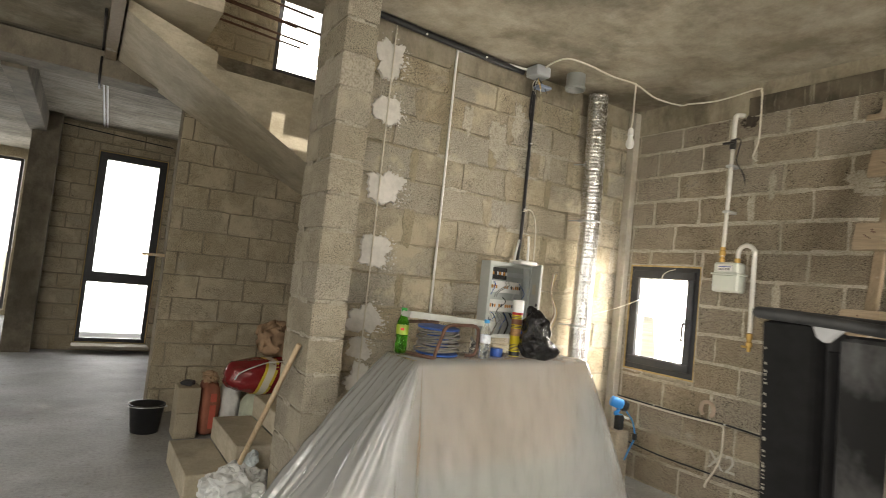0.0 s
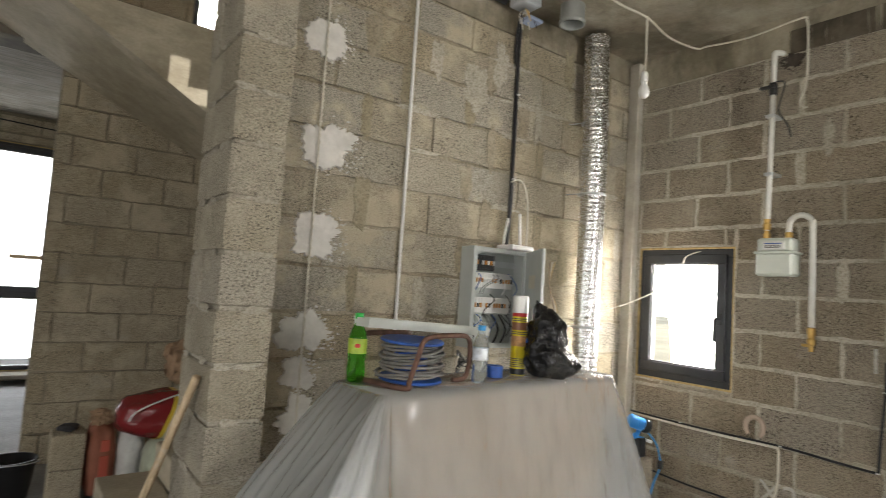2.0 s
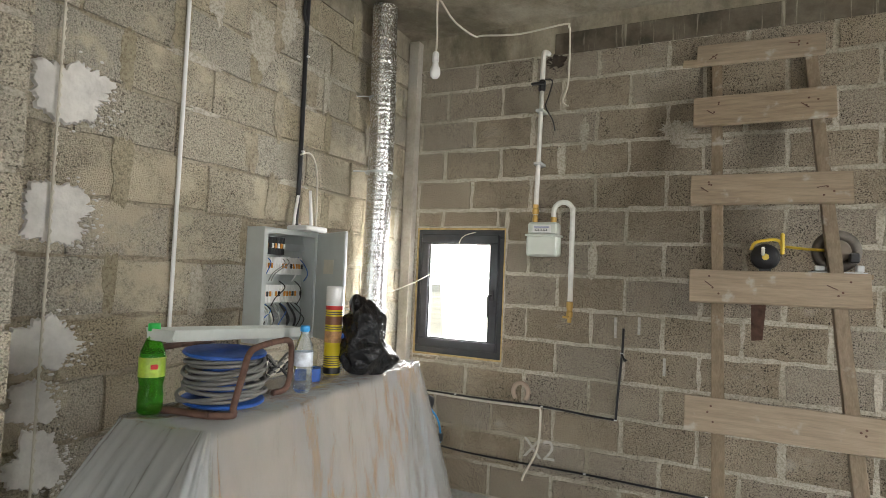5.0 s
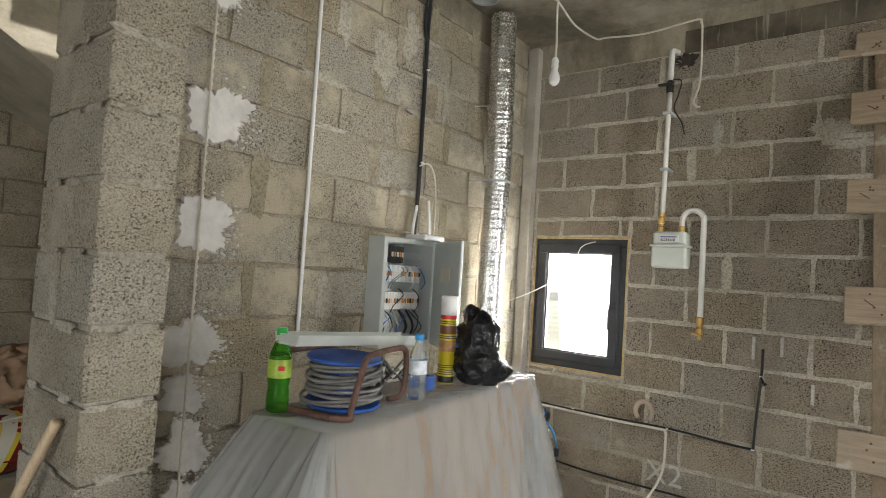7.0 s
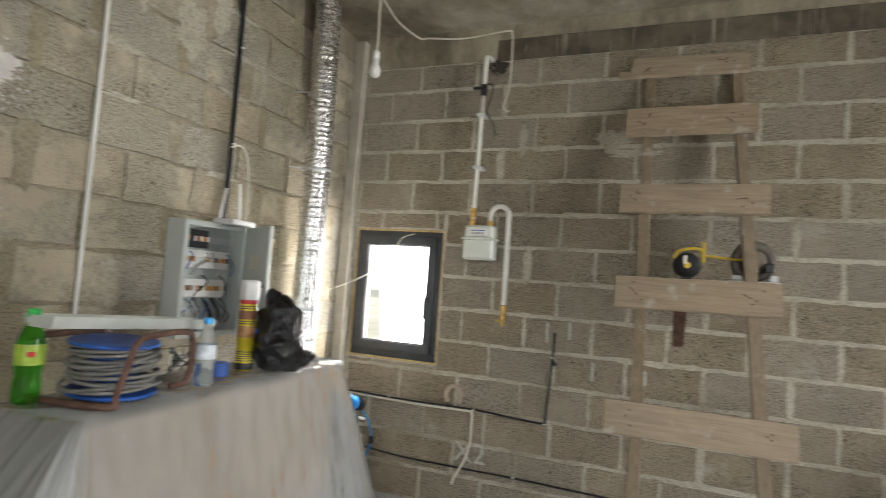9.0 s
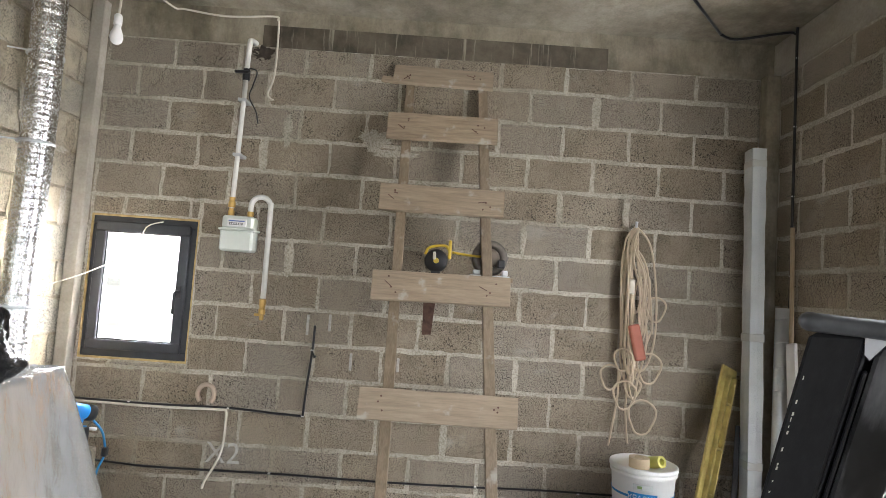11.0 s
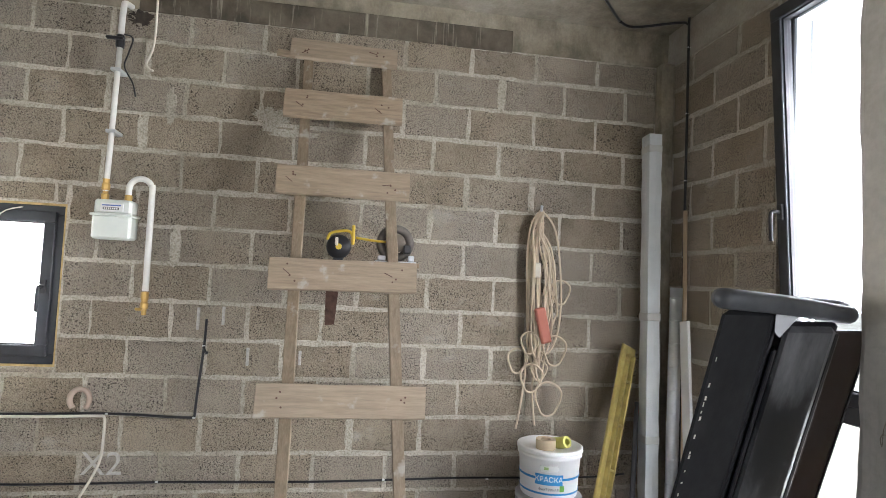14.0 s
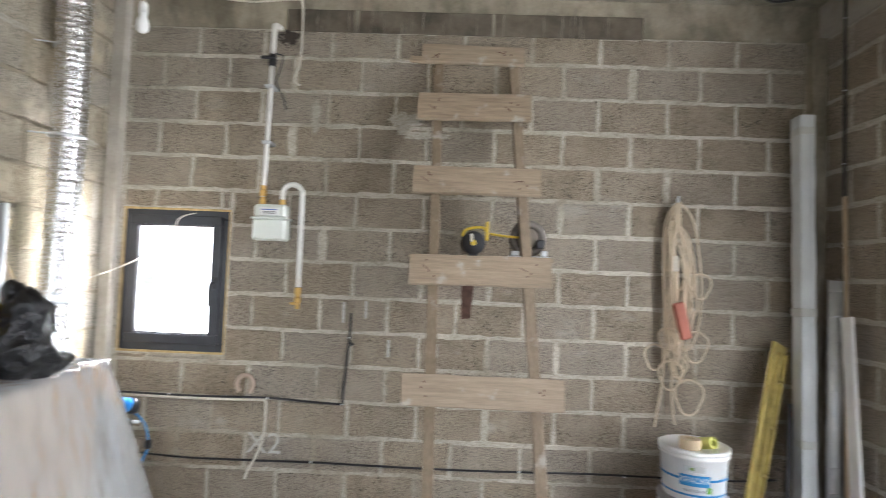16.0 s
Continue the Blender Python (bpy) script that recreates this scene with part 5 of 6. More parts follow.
# ---- distribution board ----
db = thing("distribution_board", "open pale grey metal electrical cabinet with breakers", "electrical cabinet")
X0, X1, Y0, Y1, Z0, Z1 = 2.69, 3.08, 3.93, 4.036, 1.045, 1.582
part("back_plate", box((X0, Y1 - 0.006, Z0), (X1, Y1, Z1)), GREY_BOX, db)
part("side", box((X0, Y0, Z0), (X0 + 0.004, Y1 - 0.006, Z1), bevel=0.001), GREY_BOX, db)
part("side", box((X1 - 0.004, Y0, Z0), (X1, Y1 - 0.006, Z1), bevel=0.001), GREY_BOX, db)
part("top", box((X0 + 0.004, Y0, Z1 - 0.004), (X1 - 0.004, Y1 - 0.006, Z1), bevel=0.001), GREY_BOX, db)
part("bottom", box((X0 + 0.004, Y0, Z0), (X1 - 0.004, Y1 - 0.006, Z0 + 0.004), bevel=0.001), GREY_BOX, db)
bm = bmesh.new()
for lo, hi in ring_boxes(X0 + 0.004, X1 - 0.004, Z0 + 0.004, Z1 - 0.004, 0.022, 0, 0.012):
    add_box(bm, (lo[0], Y0 + lo[2], lo[1]), (hi[0], Y0 + hi[2], hi[1]))
part("rim", bm, GREY_BOX, db)
dm = Matrix.Translation((X1, Y0, Z0)) @ Matrix.Rotation(radians(-122), 4, "Z")
door = part("door", box((0.004, -0.008, 0.004), (0.375, 0.008, Z1 - Z0 - 0.004), dm, 0.004), GREY_BOX, db, "open cabinet door")
part("lock", lathe([(0, 0), (0.011, 0), (0.011, 0.01), (0, 0.01)], 12, dm @ Matrix.Translation((0.345, -0.008, 0.26)) @ Matrix.Rotation(radians(90), 4, "X")), BLACK, door)
part("sticker", box((0.12, -0.0095, 0.33), (0.25, -0.0085, 0.40), dm), PVC_DIRTY, door)
rb = random.Random(9)
ORANGE = simple("orange_switch", (0.60, 0.25, 0.03), 0.45)
for k, z in enumerate((1.50, 1.405, 1.27, 1.16)):
    part("rail", box((X0 + 0.02, Y1 - 0.03, z - 0.017), (X1 - 0.02, Y1 - 0.024, z + 0.017)), STEEL, db, "steel mounting rail")
    if k == 3:
        continue
    for i in range(15 if k else 8):
        x = X0 + 0.035 + 0.0195 * i
        mb = part("breaker", box((x, Y0 + 0.045, z - 0.042), (x + 0.018, Y1 - 0.031, z + 0.042), bevel=0.002), PVC if k else BLACK, db)
        part("lever", box((x + 0.004, Y0 + 0.036, z - 0.012), (x + 0.014, Y0 + 0.0445, z + 0.012), bevel=0.002), ORANGE if rb.random() < 0.3 else (BLACK if rb.random() < 0.5 else PVC), mb)
for k in range(16):
    x = rb.uniform(X0 + 0.04, X1 - 0.04)
    z = rb.choice((1.45, 1.33, 1.22))
    x2 = x + rb.uniform(-0.08, 0.08)
    x2 = min(max(x2, X0 + 0.03), X1 - 0.03)
    part("wire", tube([(x, Y0 + 0.06, z), (x + 0.01, Y0 + 0.03, z - 0.03), (x2, Y0 + 0.035, z - 0.08), (x2, Y0 + 0.06, z - 0.12)], 0.0028, 5, 4), rb.choice((BLACK, PVC, simple("blue_wire", (0.03, 0.12, 0.4), 0.5), GREYP)), db, smooth=True)
for k in range(5):
    x = X0 + 0.06 + 0.055 * k
    part("feeder", tube([(x, Y0 + 0.09, 1.22), (x + 0.02, Y0 + 0.05, 1.14), (x + 0.01, Y0 + 0.08, Z0 + 0.006)], 0.006, 6, 4), rb.choice((BLACK, GREYP, PVC_DIRTY)), db, smooth=True)
router = thing("router", "white wireless router with two upright antennas on a cabinet", "router")
part("body", box((2.90, 3.86, 1.5805), (3.06, 3.99, 1.608), bevel=0.008, seg=2), PVC, router)
part("antenna", tube([(2.935, 3.975, 1.60), (2.945, 3.98, 1.66), (2.975, 3.99, 1.765)], 0.0075, 8, 1), PVC, router, smooth=True)
part("antenna", tube([(3.04, 3.95, 1.60), (3.045, 3.96, 1.68), (3.055, 3.98, 1.80)], 0.0085, 8, 1), PVC, router, smooth=True)

# ---- table under a dust sheet ----
O = Vector((1.72, 3.15, 0))
U = Vector((1.32, 0.125, 0)).normalized()
V = Vector((-U.y, U.x, 0))
TL, TD, TZ = 1.325, 0.31, 0.98
TM = Matrix(((U.x, V.x, 0, O.x), (U.y, V.y, 0, O.y), (0, 0, 1, 0), (0, 0, 0, 1)))
crate = thing("covered_carton", "large cardboard carton under a clear dust sheet", "carton")
part("carton", box((0.03, 0.035, 0.42), (TL - 0.03, TD - 0.03, TZ - 0.014), TM, 0.006), CARDBOARD, crate)
part("carton_tape", box((0.035, 0.030, 0.44), (0.095, 0.0335, TZ - 0.02), TM), simple("brown_tape", (0.32, 0.2, 0.1), 0.4), crate)
part("base_unit", box((0.05, 0.04, 0.0), (TL - 0.05, TD - 0.03, 0.419), TM, 0.006), simple("grey_green_board", (0.30, 0.31, 0.27), 0.7), crate)
loop = []
R = 0.03
for cx, cy, a0 in ((R, R, 180), (TL - R, R, 270), (TL - R, TD - R, 0), (R, TD - R, 90)):
    arcp = [(cx + R * math.cos(radians(a0 + 90 * k / 44)), cy + R * math.sin(radians(a0 + 90 * k / 44)), math.cos(radians(a0 + 90 * k / 44)), math.sin(radians(a0 + 90 * k / 44))) for k in range(45)]
    if loop:
        p, q = loop[-1], arcp[0]
        n = int(math.hypot(q[0] - p[0], q[1] - p[1]) / 0.012)
        loop += [(p[0] + (q[0] - p[0]) * k / n, p[1] + (q[1] - p[1]) * k / n, p[2], p[3]) for k in range(1, n)]
    loop += arcp
p, q = loop[-1], loop[0]
loop += [(p[0] + (q[0] - p[0]) * k / 40, p[1] + (q[1] - p[1]) * k / 40, p[2], p[3]) for k in range(1, 40)]
VN = 34


def drape(inset, seed, keep):
    """The hanging film: taut at the ends, in loose pleats that open towards the floor."""
    bm = bmesh.new()
    rings = []
    for j in range(VN + 1):
        v = j / VN
        ring = []
        for i, (a, b, nx, ny) in enumerate(loop):
            fx = (0.80 if nx < 0 else 0.58) * nx * (1 - 0.25 * max(ny, 0))
            fy = (0.16 if ny < 0 else 0.10) * ny
            corner = max(0.0, -nx) * max(0.0, -ny)
            fx, fy = fx - 0.10 * corner, fy - 0.45 * corner
            s = i * 0.06
            left = max(0.0, -nx)
            pleat = noise.noise(Vector((s * 0.5, v * 0.6, 3.1 + seed))) * 0.6 + (abs(noise.noise(Vector((s * (1.6 if left + corner > 0.2 else 0.7), v * 0.35, 9.7 + seed)))) - 0.2) * 1.1
            amp = (0.016 + 0.085 * (left + 1.2 * corner)) * v ** 0.7
            fold = left + corner + 0.35 * max(0.0, nx)
            ridge = (1 - min(1.0, 2.2 * abs(noise.noise(Vector((i * 0.085, v * 1.1, 21.0 + seed)))))) ** 3
            pleat += fold * 0.5 * ridge
            wob = 0.006 * noise.noise(Vector((a * 14, b * 14, v * 9 + seed))) + 0.004 * fold * noise.noise(Vector((i * 0.31, v * 24, seed)))
            k = v ** 0.93
            if ny < -0.5 and left < 0.3:
                pleat = max(pleat, -0.25)
            out = pleat * amp + wob - inset * min(1.0, 4 * v)
            ring.append(bm.verts.new(TM @ Vector((a + fx * k + nx * out, b + fy * k + ny * out, TZ * (1 - v) + 0.006 + (0.01 - 0.2 * inset) * (1 - v)))))
        rings.append(ring)
    n = len(loop)
    for r0, r1 in zip(rings, rings[1:]):
        for i in range(n):
            if keep(loop[i]):
                bm.faces.new((r0[i], r0[(i + 1) % n], r1[(i + 1) % n], r1[i]))
    if keep((0, 0, 0, -1)):
        bm.faces.new(rings[0])
    bmesh.ops.delete(bm, geom=[v for v in bm.verts if not v.link_faces], context="VERTS")
    return bm


bm = drape(0.0, 0.0, lambda p: True)
sheet = tagged(mesh_ob("dust_sheet", bm, SHEET, True), "clear polythene dust sheet draped over a carton", "plastic sheet")
bm = bmesh.new()
grid = [[bm.verts.new(TM @ Vector((TL * (0.74 + 0.25 * i / 24), 0.02 + (TD - 0.05) * j / 14, TZ + 0.013 + 0.016 * abs(noise.noise(Vector((i * 0.55, j * 0.5, 2.0))))))) for j in range(15)] for i in range(25)]
for i in range(24):
    for j in range(14):
        bm.faces.new((grid[i][j], grid[i + 1][j], grid[i + 1][j + 1], grid[i][j + 1]))
part("crumpled_top", bm, SHEET, sheet, "crumpled polythene")
for q, inset in enumerate((0.022, 0.045)):
    part("inner_fold", drape(inset, 5.3 + 2.1 * q, lambda p: p[2] < -0.25), SHEET, sheet, "doubled film gathered at the end", True)

T = TZ + 0.018
GREEN = Mat("green_bottle_plastic", (0.13, 0.56, 0.04), 0.05)
GREEN.put("Transmission Weight", 0.88).put("IOR", 1.3)
CLEAR = Mat("clear_bottle_plastic", (0.85, 0.92, 0.97), 0.06)
CLEAR.put("Transmission Weight", 0.9).put("IOR", 1.15)
GREENCAP = simple("green_cap", (0.02, 0.40, 0.06), 0.4)
BLUE = simple("blue_plastic", (0.02, 0.085, 0.36), 0.45, var=0.25, scale=20)
LBLUE = simple("light_blue_cap", (0.05, 0.35, 0.75), 0.4)
bt = thing("green_bottle", "green plastic soft drink bottle on a dust sheet", "bottle")
m = Matrix.Translation((1.76, 3.415, T))
part("bottle", lathe([(0, 0.004), (0.026, 0), (0.032, 0.008), (0.032, 0.05), (0.029, 0.07), (0.033, 0.095), (0.033, 0.145), (0.030, 0.165), (0.018, 0.195), (0.0125, 0.21), (0.0125, 0.222)], 24, m), GREEN.m, bt, smooth=True)
part("cap", lathe([(0.0, 0.238), (0.0145, 0.238), (0.0155, 0.234), (0.0155, 0.218), (0.0125, 0.216)], 18, m), GREENCAP, bt, "green screw cap", True)
part("label", lathe([(0.0336, 0.098), (0.0338, 0.15)], 24, m), simple("yellow_green_label", (0.30, 0.42, 0.04), 0.4, var=0.35, scale=30), bt, "yellow-green label", True)
part("badge", box((-0.008, -0.0365, 0.120), (0.010, -0.034, 0.133), m @ Matrix.Rotation(radians(-30), 4, "Z"), 0.002), simple("badge_red", (0.5, 0.02, 0.02), 0.4), bt, "red oval badge")

reelt = thing("cable_reel", "blue cable reel with grey cable and a rusty frame", "cable reel")
dx, dy = 1.94, 3.34
for z in (T + 0.012, T + 0.145):
    part("flange", lathe([(0, 0), (0.112, 0), (0.115, 0.003), (0.115, 0.007), (0.112, 0.01), (0, 0.01)], 32, Matrix.Translation((dx, dy, z)) @ Matrix.Rotation(radians(3), 4, "X")), BLUE, reelt, "blue flange")
part("core", lathe([(0, 0), (0.06, 0), (0.06, 0.125), (0, 0.125)], 20, Matrix.Translation((dx, dy, T + 0.022))), BLUE, reelt)
GREYC = simple("grey_cable", (0.17, 0.165, 0.155), 0.6, var=0.2, scale=25)
rg = random.Random(15)
for k in range(15):
    z = T + 0.03 + 0.0076 * k
    r = 0.096 + rg.uniform(-0.014, 0.018)
    ox, oy, ti = rg.uniform(-0.008, 0.008), rg.uniform(-0.008, 0.008), rg.uniform(-0.2, 0.2)
    pts = [(dx + ox + r * math.cos(a), dy + oy + r * math.sin(a), z + ti * r * math.sin(a + k)) for a in [q * math.pi / 9 for q in range(19)]]
    part("turn", tube(pts, 0.0055, 6, 2), GREYC, reelt, smooth=True)


def rod(pts, name="frame_rod"):
    part(name, tube(pts, 0.0095, 8, 5), RUST, reelt, "rusty bent steel frame", True)


rod([(1.80, 3.24, T + 0.010), (1.838, 3.195, T + 0.010), (1.845, 3.20, T + 0.03), (1.88, 3.205, T + 0.12), (1.90, 3.21, T + 0.16), (1.95, 3.225, T + 0.175), (2.11, 3.275, T + 0.175), (2.165, 3.295, T + 0.16), (2.178, 3.30, T + 0.12), (2.175, 3.30, T + 0.05), (2.15, 3.295, T + 0.015), (2.10, 3.30, T + 0.010)])
rod([(1.80, 3.24, T + 0.010), (1.79, 3.30, T + 0.010), (1.785, 3.44, T + 0.010), (1.79, 3.452, T + 0.05), (1.80, 3.455, T + 0.15), (1.86, 3.46, T + 0.165), (2.02, 3.475, T + 0.165)])
tray = thing("plastic_trough", "pale grey plastic trough laid across a cable reel", "trough")
tm = Matrix.Translation((1.745, 3.375, T + 0.195)) @ Matrix.Rotation(radians(1.5), 4, "Z") @ Matrix.Rotation(radians(3.0), 4, "Y")
bm = prism([(-0.055, 0.032), (-0.042, 0.0), (0.042, 0.0), (0.055, 0.032), (0.051, 0.032), (0.039, 0.004), (-0.039, 0.004), (-0.051, 0.032)], 0, 0.56, tm @ AXES)
part("channel", bm, simple("trough_plastic", (0.52, 0.54, 0.50), 0.4), tray)
for x in (0.001, 0.555):
    part("end_wall", box((x, -0.05, 0.004), (x + 0.004, 0.05, 0.03), tm, 0.001), simple("trough_end", (0.52, 0.54, 0.50), 0.4), tray)

wb = thing("water_bottle", "clear plastic water bottle with a light blue cap", "bottle")
m = Matrix.Translation((2.21, 3.275, T))
part("bottle", lathe([(0, 0.004), (0.024, 0), (0.030, 0.008), (0.030, 0.04), (0.0275, 0.048), (0.030, 0.056), (0.0275, 0.066), (0.030, 0.075), (0.030, 0.135), (0.026, 0.155), (0.015, 0.178), (0.0125, 0.19), (0.0125, 0.20)], 24, m), CLEAR.m, wb, smooth=True)
part("cap", lathe([(0, 0.214), (0.0145, 0.214), (0.0155, 0.21), (0.0155, 0.196), (0.0125, 0.195)], 18, m), LBLUE, wb, "light blue screw cap", True)
part("label", lathe([(0.0305, 0.085), (0.0305, 0.13)], 24, m), simple("pale_label", (0.62, 0.66, 0.72), 0.4, var=0.3, scale=40), wb, "pale printed label", True)
tp = thing("blue_tape", "small blue roll of tape on a dust sheet", "tape")
part("roll", lathe([(0.016, 0), (0.036, 0), (0.036, 0.045), (0.016, 0.045), (0.016, 0)], 24, Matrix.Translation((2.375, 3.375, T))), BLUE, tp)
can = thing("foam_can", "tall yellow aerosol can of mounting foam, white cap", "aerosol can")
m = Matrix.Translation((2.525, 3.395, T))
YELC = simple("yellow_can", (0.72, 0.58, 0.02), 0.3, var=0.04)
part("can", lathe([(0, 0.002), (0.030, 0), (0.0325, 0.006), (0.0325, 0.275), (0.0325, 0.28)], 28, m), YELC, can, smooth=True)
part("base_ring", lathe([(0.0328, 0.004), (0.0333, 0.006), (0.0333, 0.026), (0.0328, 0.028)], 28, m), BLACK, can, smooth=True)
part("cap", lathe([(0.0325, 0.262), (0.034, 0.264), (0.034, 0.33), (0.030, 0.336), (0, 0.337)], 28, m), PVC, can, "white cap", True)
for z0, z1, mt, lab in ((0.247, 0.262, simple("can_red", (0.5, 0.03, 0.03), 0.4), "red band"), (0.190, 0.222, simple("can_brown", (0.25, 0.11, 0.06), 0.4), "brown picture panel"), (0.122, 0.165, simple("can_flesh", (0.55, 0.30, 0.14), 0.5, var=0.4, scale=40), "printed picture")):
    part("print_band", lathe([(0.0329, z0), (0.0331, z0 + 0.001), (0.0331, z1 - 0.001), (0.0329, z1)], 28, m), mt, can, lab, True)
for z in (0.035, 0.043, 0.051, 0.06, 0.068, 0.172, 0.18, 0.228, 0.236):
    part("print_line", lathe([(0.0329, z), (0.0331, z + 0.0005), (0.0331, z + 0.003), (0.0329, z + 0.0035)], 28, m), INK, can)
part("nozzle", tube([(2.535, 3.362, T + 0.150), (2.555, 3.350, T + 0.143), (2.575, 3.342, T + 0.120)], 0.013, 10, 3), BLUE, can, "blue nozzle strapped to the can", True)


def crumple(bm, amp, freq, seed):
    for v in bm.verts:
        n = v.co.normalized() if v.co.length else Vector((0, 0, 1))
        v.co += amp * noise.noise_vector(v.co * freq + Vector((seed, 0, 0))) + amp * 0.6 * noise.noise_vector(v.co * freq * 2.6 + Vector((0, seed, 0)))


BAGM = Mat("black_polythene", (0.008, 0.008, 0.009), 0.18)
BAGM.bump(BAGM.noise(35, 4, 0.6), 0.8, 0.012).bump(BAGM.noise(110, 3), 0.4, 0.004)
bag = thing("rubbish_bag", "crumpled shiny black rubbish bag on a dust sheet", "bag")
bm = bmesh.new()
bmesh.ops.create_icosphere(bm, subdivisions=5, radius=1)
for v in bm.verts:
    x, y, z = v.co
    q = (abs(x) ** 2.6 + abs(y) ** 2.6 + abs(z) ** 2.6) ** (-1 / 2.6)
    x, y, z = x * q, y * q, z * q
    h = (z + 1) / 2
    w = 0.098 * (1 - 0.16 * h)
    w *= 1 + 1.15 * max(0.0, x) * max(0.0, 1 - 2.0 * h)
    peak = 0.05 * noise.noise(Vector((x * 2.2, y * 2.2, 7.0))) * h * h
    v.co = Vector((x * w - 0.02 * h, y * w * 0.9, 0.29 * h + peak - 0.05 * max(0.0, x) * h))
crumple(bm, 0.020, 10, 4)
for v in bm.verts:
    crease = abs(noise.noise(v.co * 16 + Vector((3, 1, 2))))
    v.co += 0.022 * (crease - 0.2) * Vector((v.co.x, v.co.y, 0)).normalized()
    v.co.z = max(v.co.z, 0.0)
bmesh.ops.transform(bm, matrix=Matrix.Translation((2.61, 3.30, T - 0.004)), verts=bm.verts)
part("sack", bm, BAGM.m, bag, smooth=False)
bits = thing("cable_bundle", "small bundle of dark wires behind the bottles", "cable")
for k in range(5):
    a = k * 1.1
    part("wire", tube([(2.30 + 0.05 * math.cos(t + a), 3.46 + 0.03 * math.sin(t + a), T + 0.03 + 0.025 * math.sin(2 * t + a) + 0.01 * k) for t in [q * math.pi / 6 for q in range(12)]], 0.0045, 6, 3), (BLACK, GREYC, PVC_DIRTY)[k % 3], bits, smooth=True)

# ---- pump by the window ----
pump = thing("water_pump", "blue and black electric water pump beside a wall", "pump")
PB = simple("pump_blue", (0.02, 0.20, 0.55), 0.35)
pm = Matrix.Translation((3.865, 3.695, 0.615)) @ Vector((0.80, -0.50, -0.30)).to_track_quat("Z", "Y").to_matrix().to_4x4() @ Matrix.Scale(0.72, 4)
part("motor", lathe([(0, -0.09), (0.045, -0.09), (0.055, -0.08), (0.055, 0.03), (0.045, 0.04), (0, 0.04)], 20, pm), PB, pump, smooth=True)
part("cover", lathe([(0, 0.04), (0.058, 0.04), (0.06, 0.06), (0.058, 0.09), (0.04, 0.1), (0, 0.1)], 20, pm), BLACK, pump, smooth=True)
part("outlet", tube([(3.87, 3.69, 0.60), (3.865, 3.70, 0.555), (3.85, 3.715, 0.535), (3.90, 3.685, 0.52)], 0.014, 10, 3), PB, pump, smooth=True)
part("outlet_end", tube([(3.90, 3.685, 0.52), (3.945, 3.655, 0.505)], 0.009, 10, 1), PVC, pump, "white hose end", True)
part("foot", box((3.85, 3.665, 0.42), (3.905, 3.72, 0.53), bevel=0.006), BLACK, pump)
part("pedestal", box((3.80, 3.63, 0.0), (3.93, 3.77, 0.42), bevel=0.008), BLOCK, pump, "block it stands on")
part("lead", tube([(3.90, 3.67, 0.58), (3.94, 3.62, 0.50), (3.955, 3.60, 0.40), (3.95, 3.60, 0.36), (3.93, 3.615, 0.30), (3.86, 3.60, 0.22)], 0.006, 6, 5), LABEL_BLUE, pump, smooth=True)
part("plug", box((3.94, 3.585, 0.36), (3.97, 3.615, 0.41), bevel=0.006), BLACK, pump)

# ---- black folded panels leaning on the column ----
# grey patches in the colour: scuffs, and cloudy reflections painted along with them
SHINY = Mat("scuffed_reflecting_black", (0.022, 0.022, 0.024), 0.3)
SHINY.base(SHINY.ramp(SHINY.noise(9, 6, 0.65, (1, 1, 0.35)), [(0.45, (0.014, 0.014, 0.015)), (0.70, (0.20, 0.20, 0.205))]))
SHINY.rough(SHINY.noise(14, 4), 0.2, 0.5)
up_v = Vector((-0.263, -0.096, 1.0)).normalized()
wv = Vector((0.08, -0.28, 0.0)).normalized()
tv = Vector((0.80, -0.60, 0.0))
PM = Matrix(((wv.x, tv.x, up_v.x, 1.815 + 0.035 * wv.x), (wv.y, tv.y, up_v.y, 1.548 + 0.035 * wv.y), (wv.z, tv.z, up_v.z, 0.02), (0, 0, 0, 1)))
HL = 1.362 / up_v.z
panels = thing("folded_panels", "stack of black plastic panels with a rubber top rim", "panel")
DULL = simple("dull_black_plastic", (0.012, 0.012, 0.013), 0.55, var=0.35, scale=16, bump=0.15)
DULL.node_tree.nodes["Principled BSDF"].inputs["Specular IOR Level"].default_value = 0.25
part("panel", box((0.005, 0.0, 0), (0.100, 0.03, HL), PM, 0.006), DULL, panels)
part("panel", box((0.126, 0.012, 0), (0.235, 0.04, HL - 0.02), PM, 0.008), SHINY.m, panels, "glossy black panel, grey patches for scuffs and reflections")
part("hinge_strip", box((0.102, 0.02, 0), (0.110, 0.05, HL - 0.01), PM, 0.003), BLACK_MATT, panels)
part("hinge_strip", box((0.113, 0.008, 0), (0.122, 0.05, HL - 0.05), PM, 0.003), BLACK, panels)
part("back_panel", box((0.01, 0.052, 0), (0.245, 0.085, HL - 0.015), PM, 0.006), BLACK_MATT, panels)
part("edge_strip", box((0.238, 0.03, 0), (0.248, 0.05, HL - 0.03), PM, 0.002), BLACK, panels)
rim = [PM @ Vector(p) for p in ((0.012, 0.085, HL + 0.012), (-0.002, 0.05, HL + 0.014), (0.0, 0.008, HL + 0.014), (0.02, -0.006, HL + 0.013), (0.12, -0.008, HL + 0.008), (0.215, -0.006, HL + 0.0), (0.245, 0.01, HL - 0.002), (0.25, 0.06, HL + 0.002), (0.22, 0.086, HL + 0.006), (0.10, 0.092, HL + 0.010), (0.012, 0.085, HL + 0.012))]
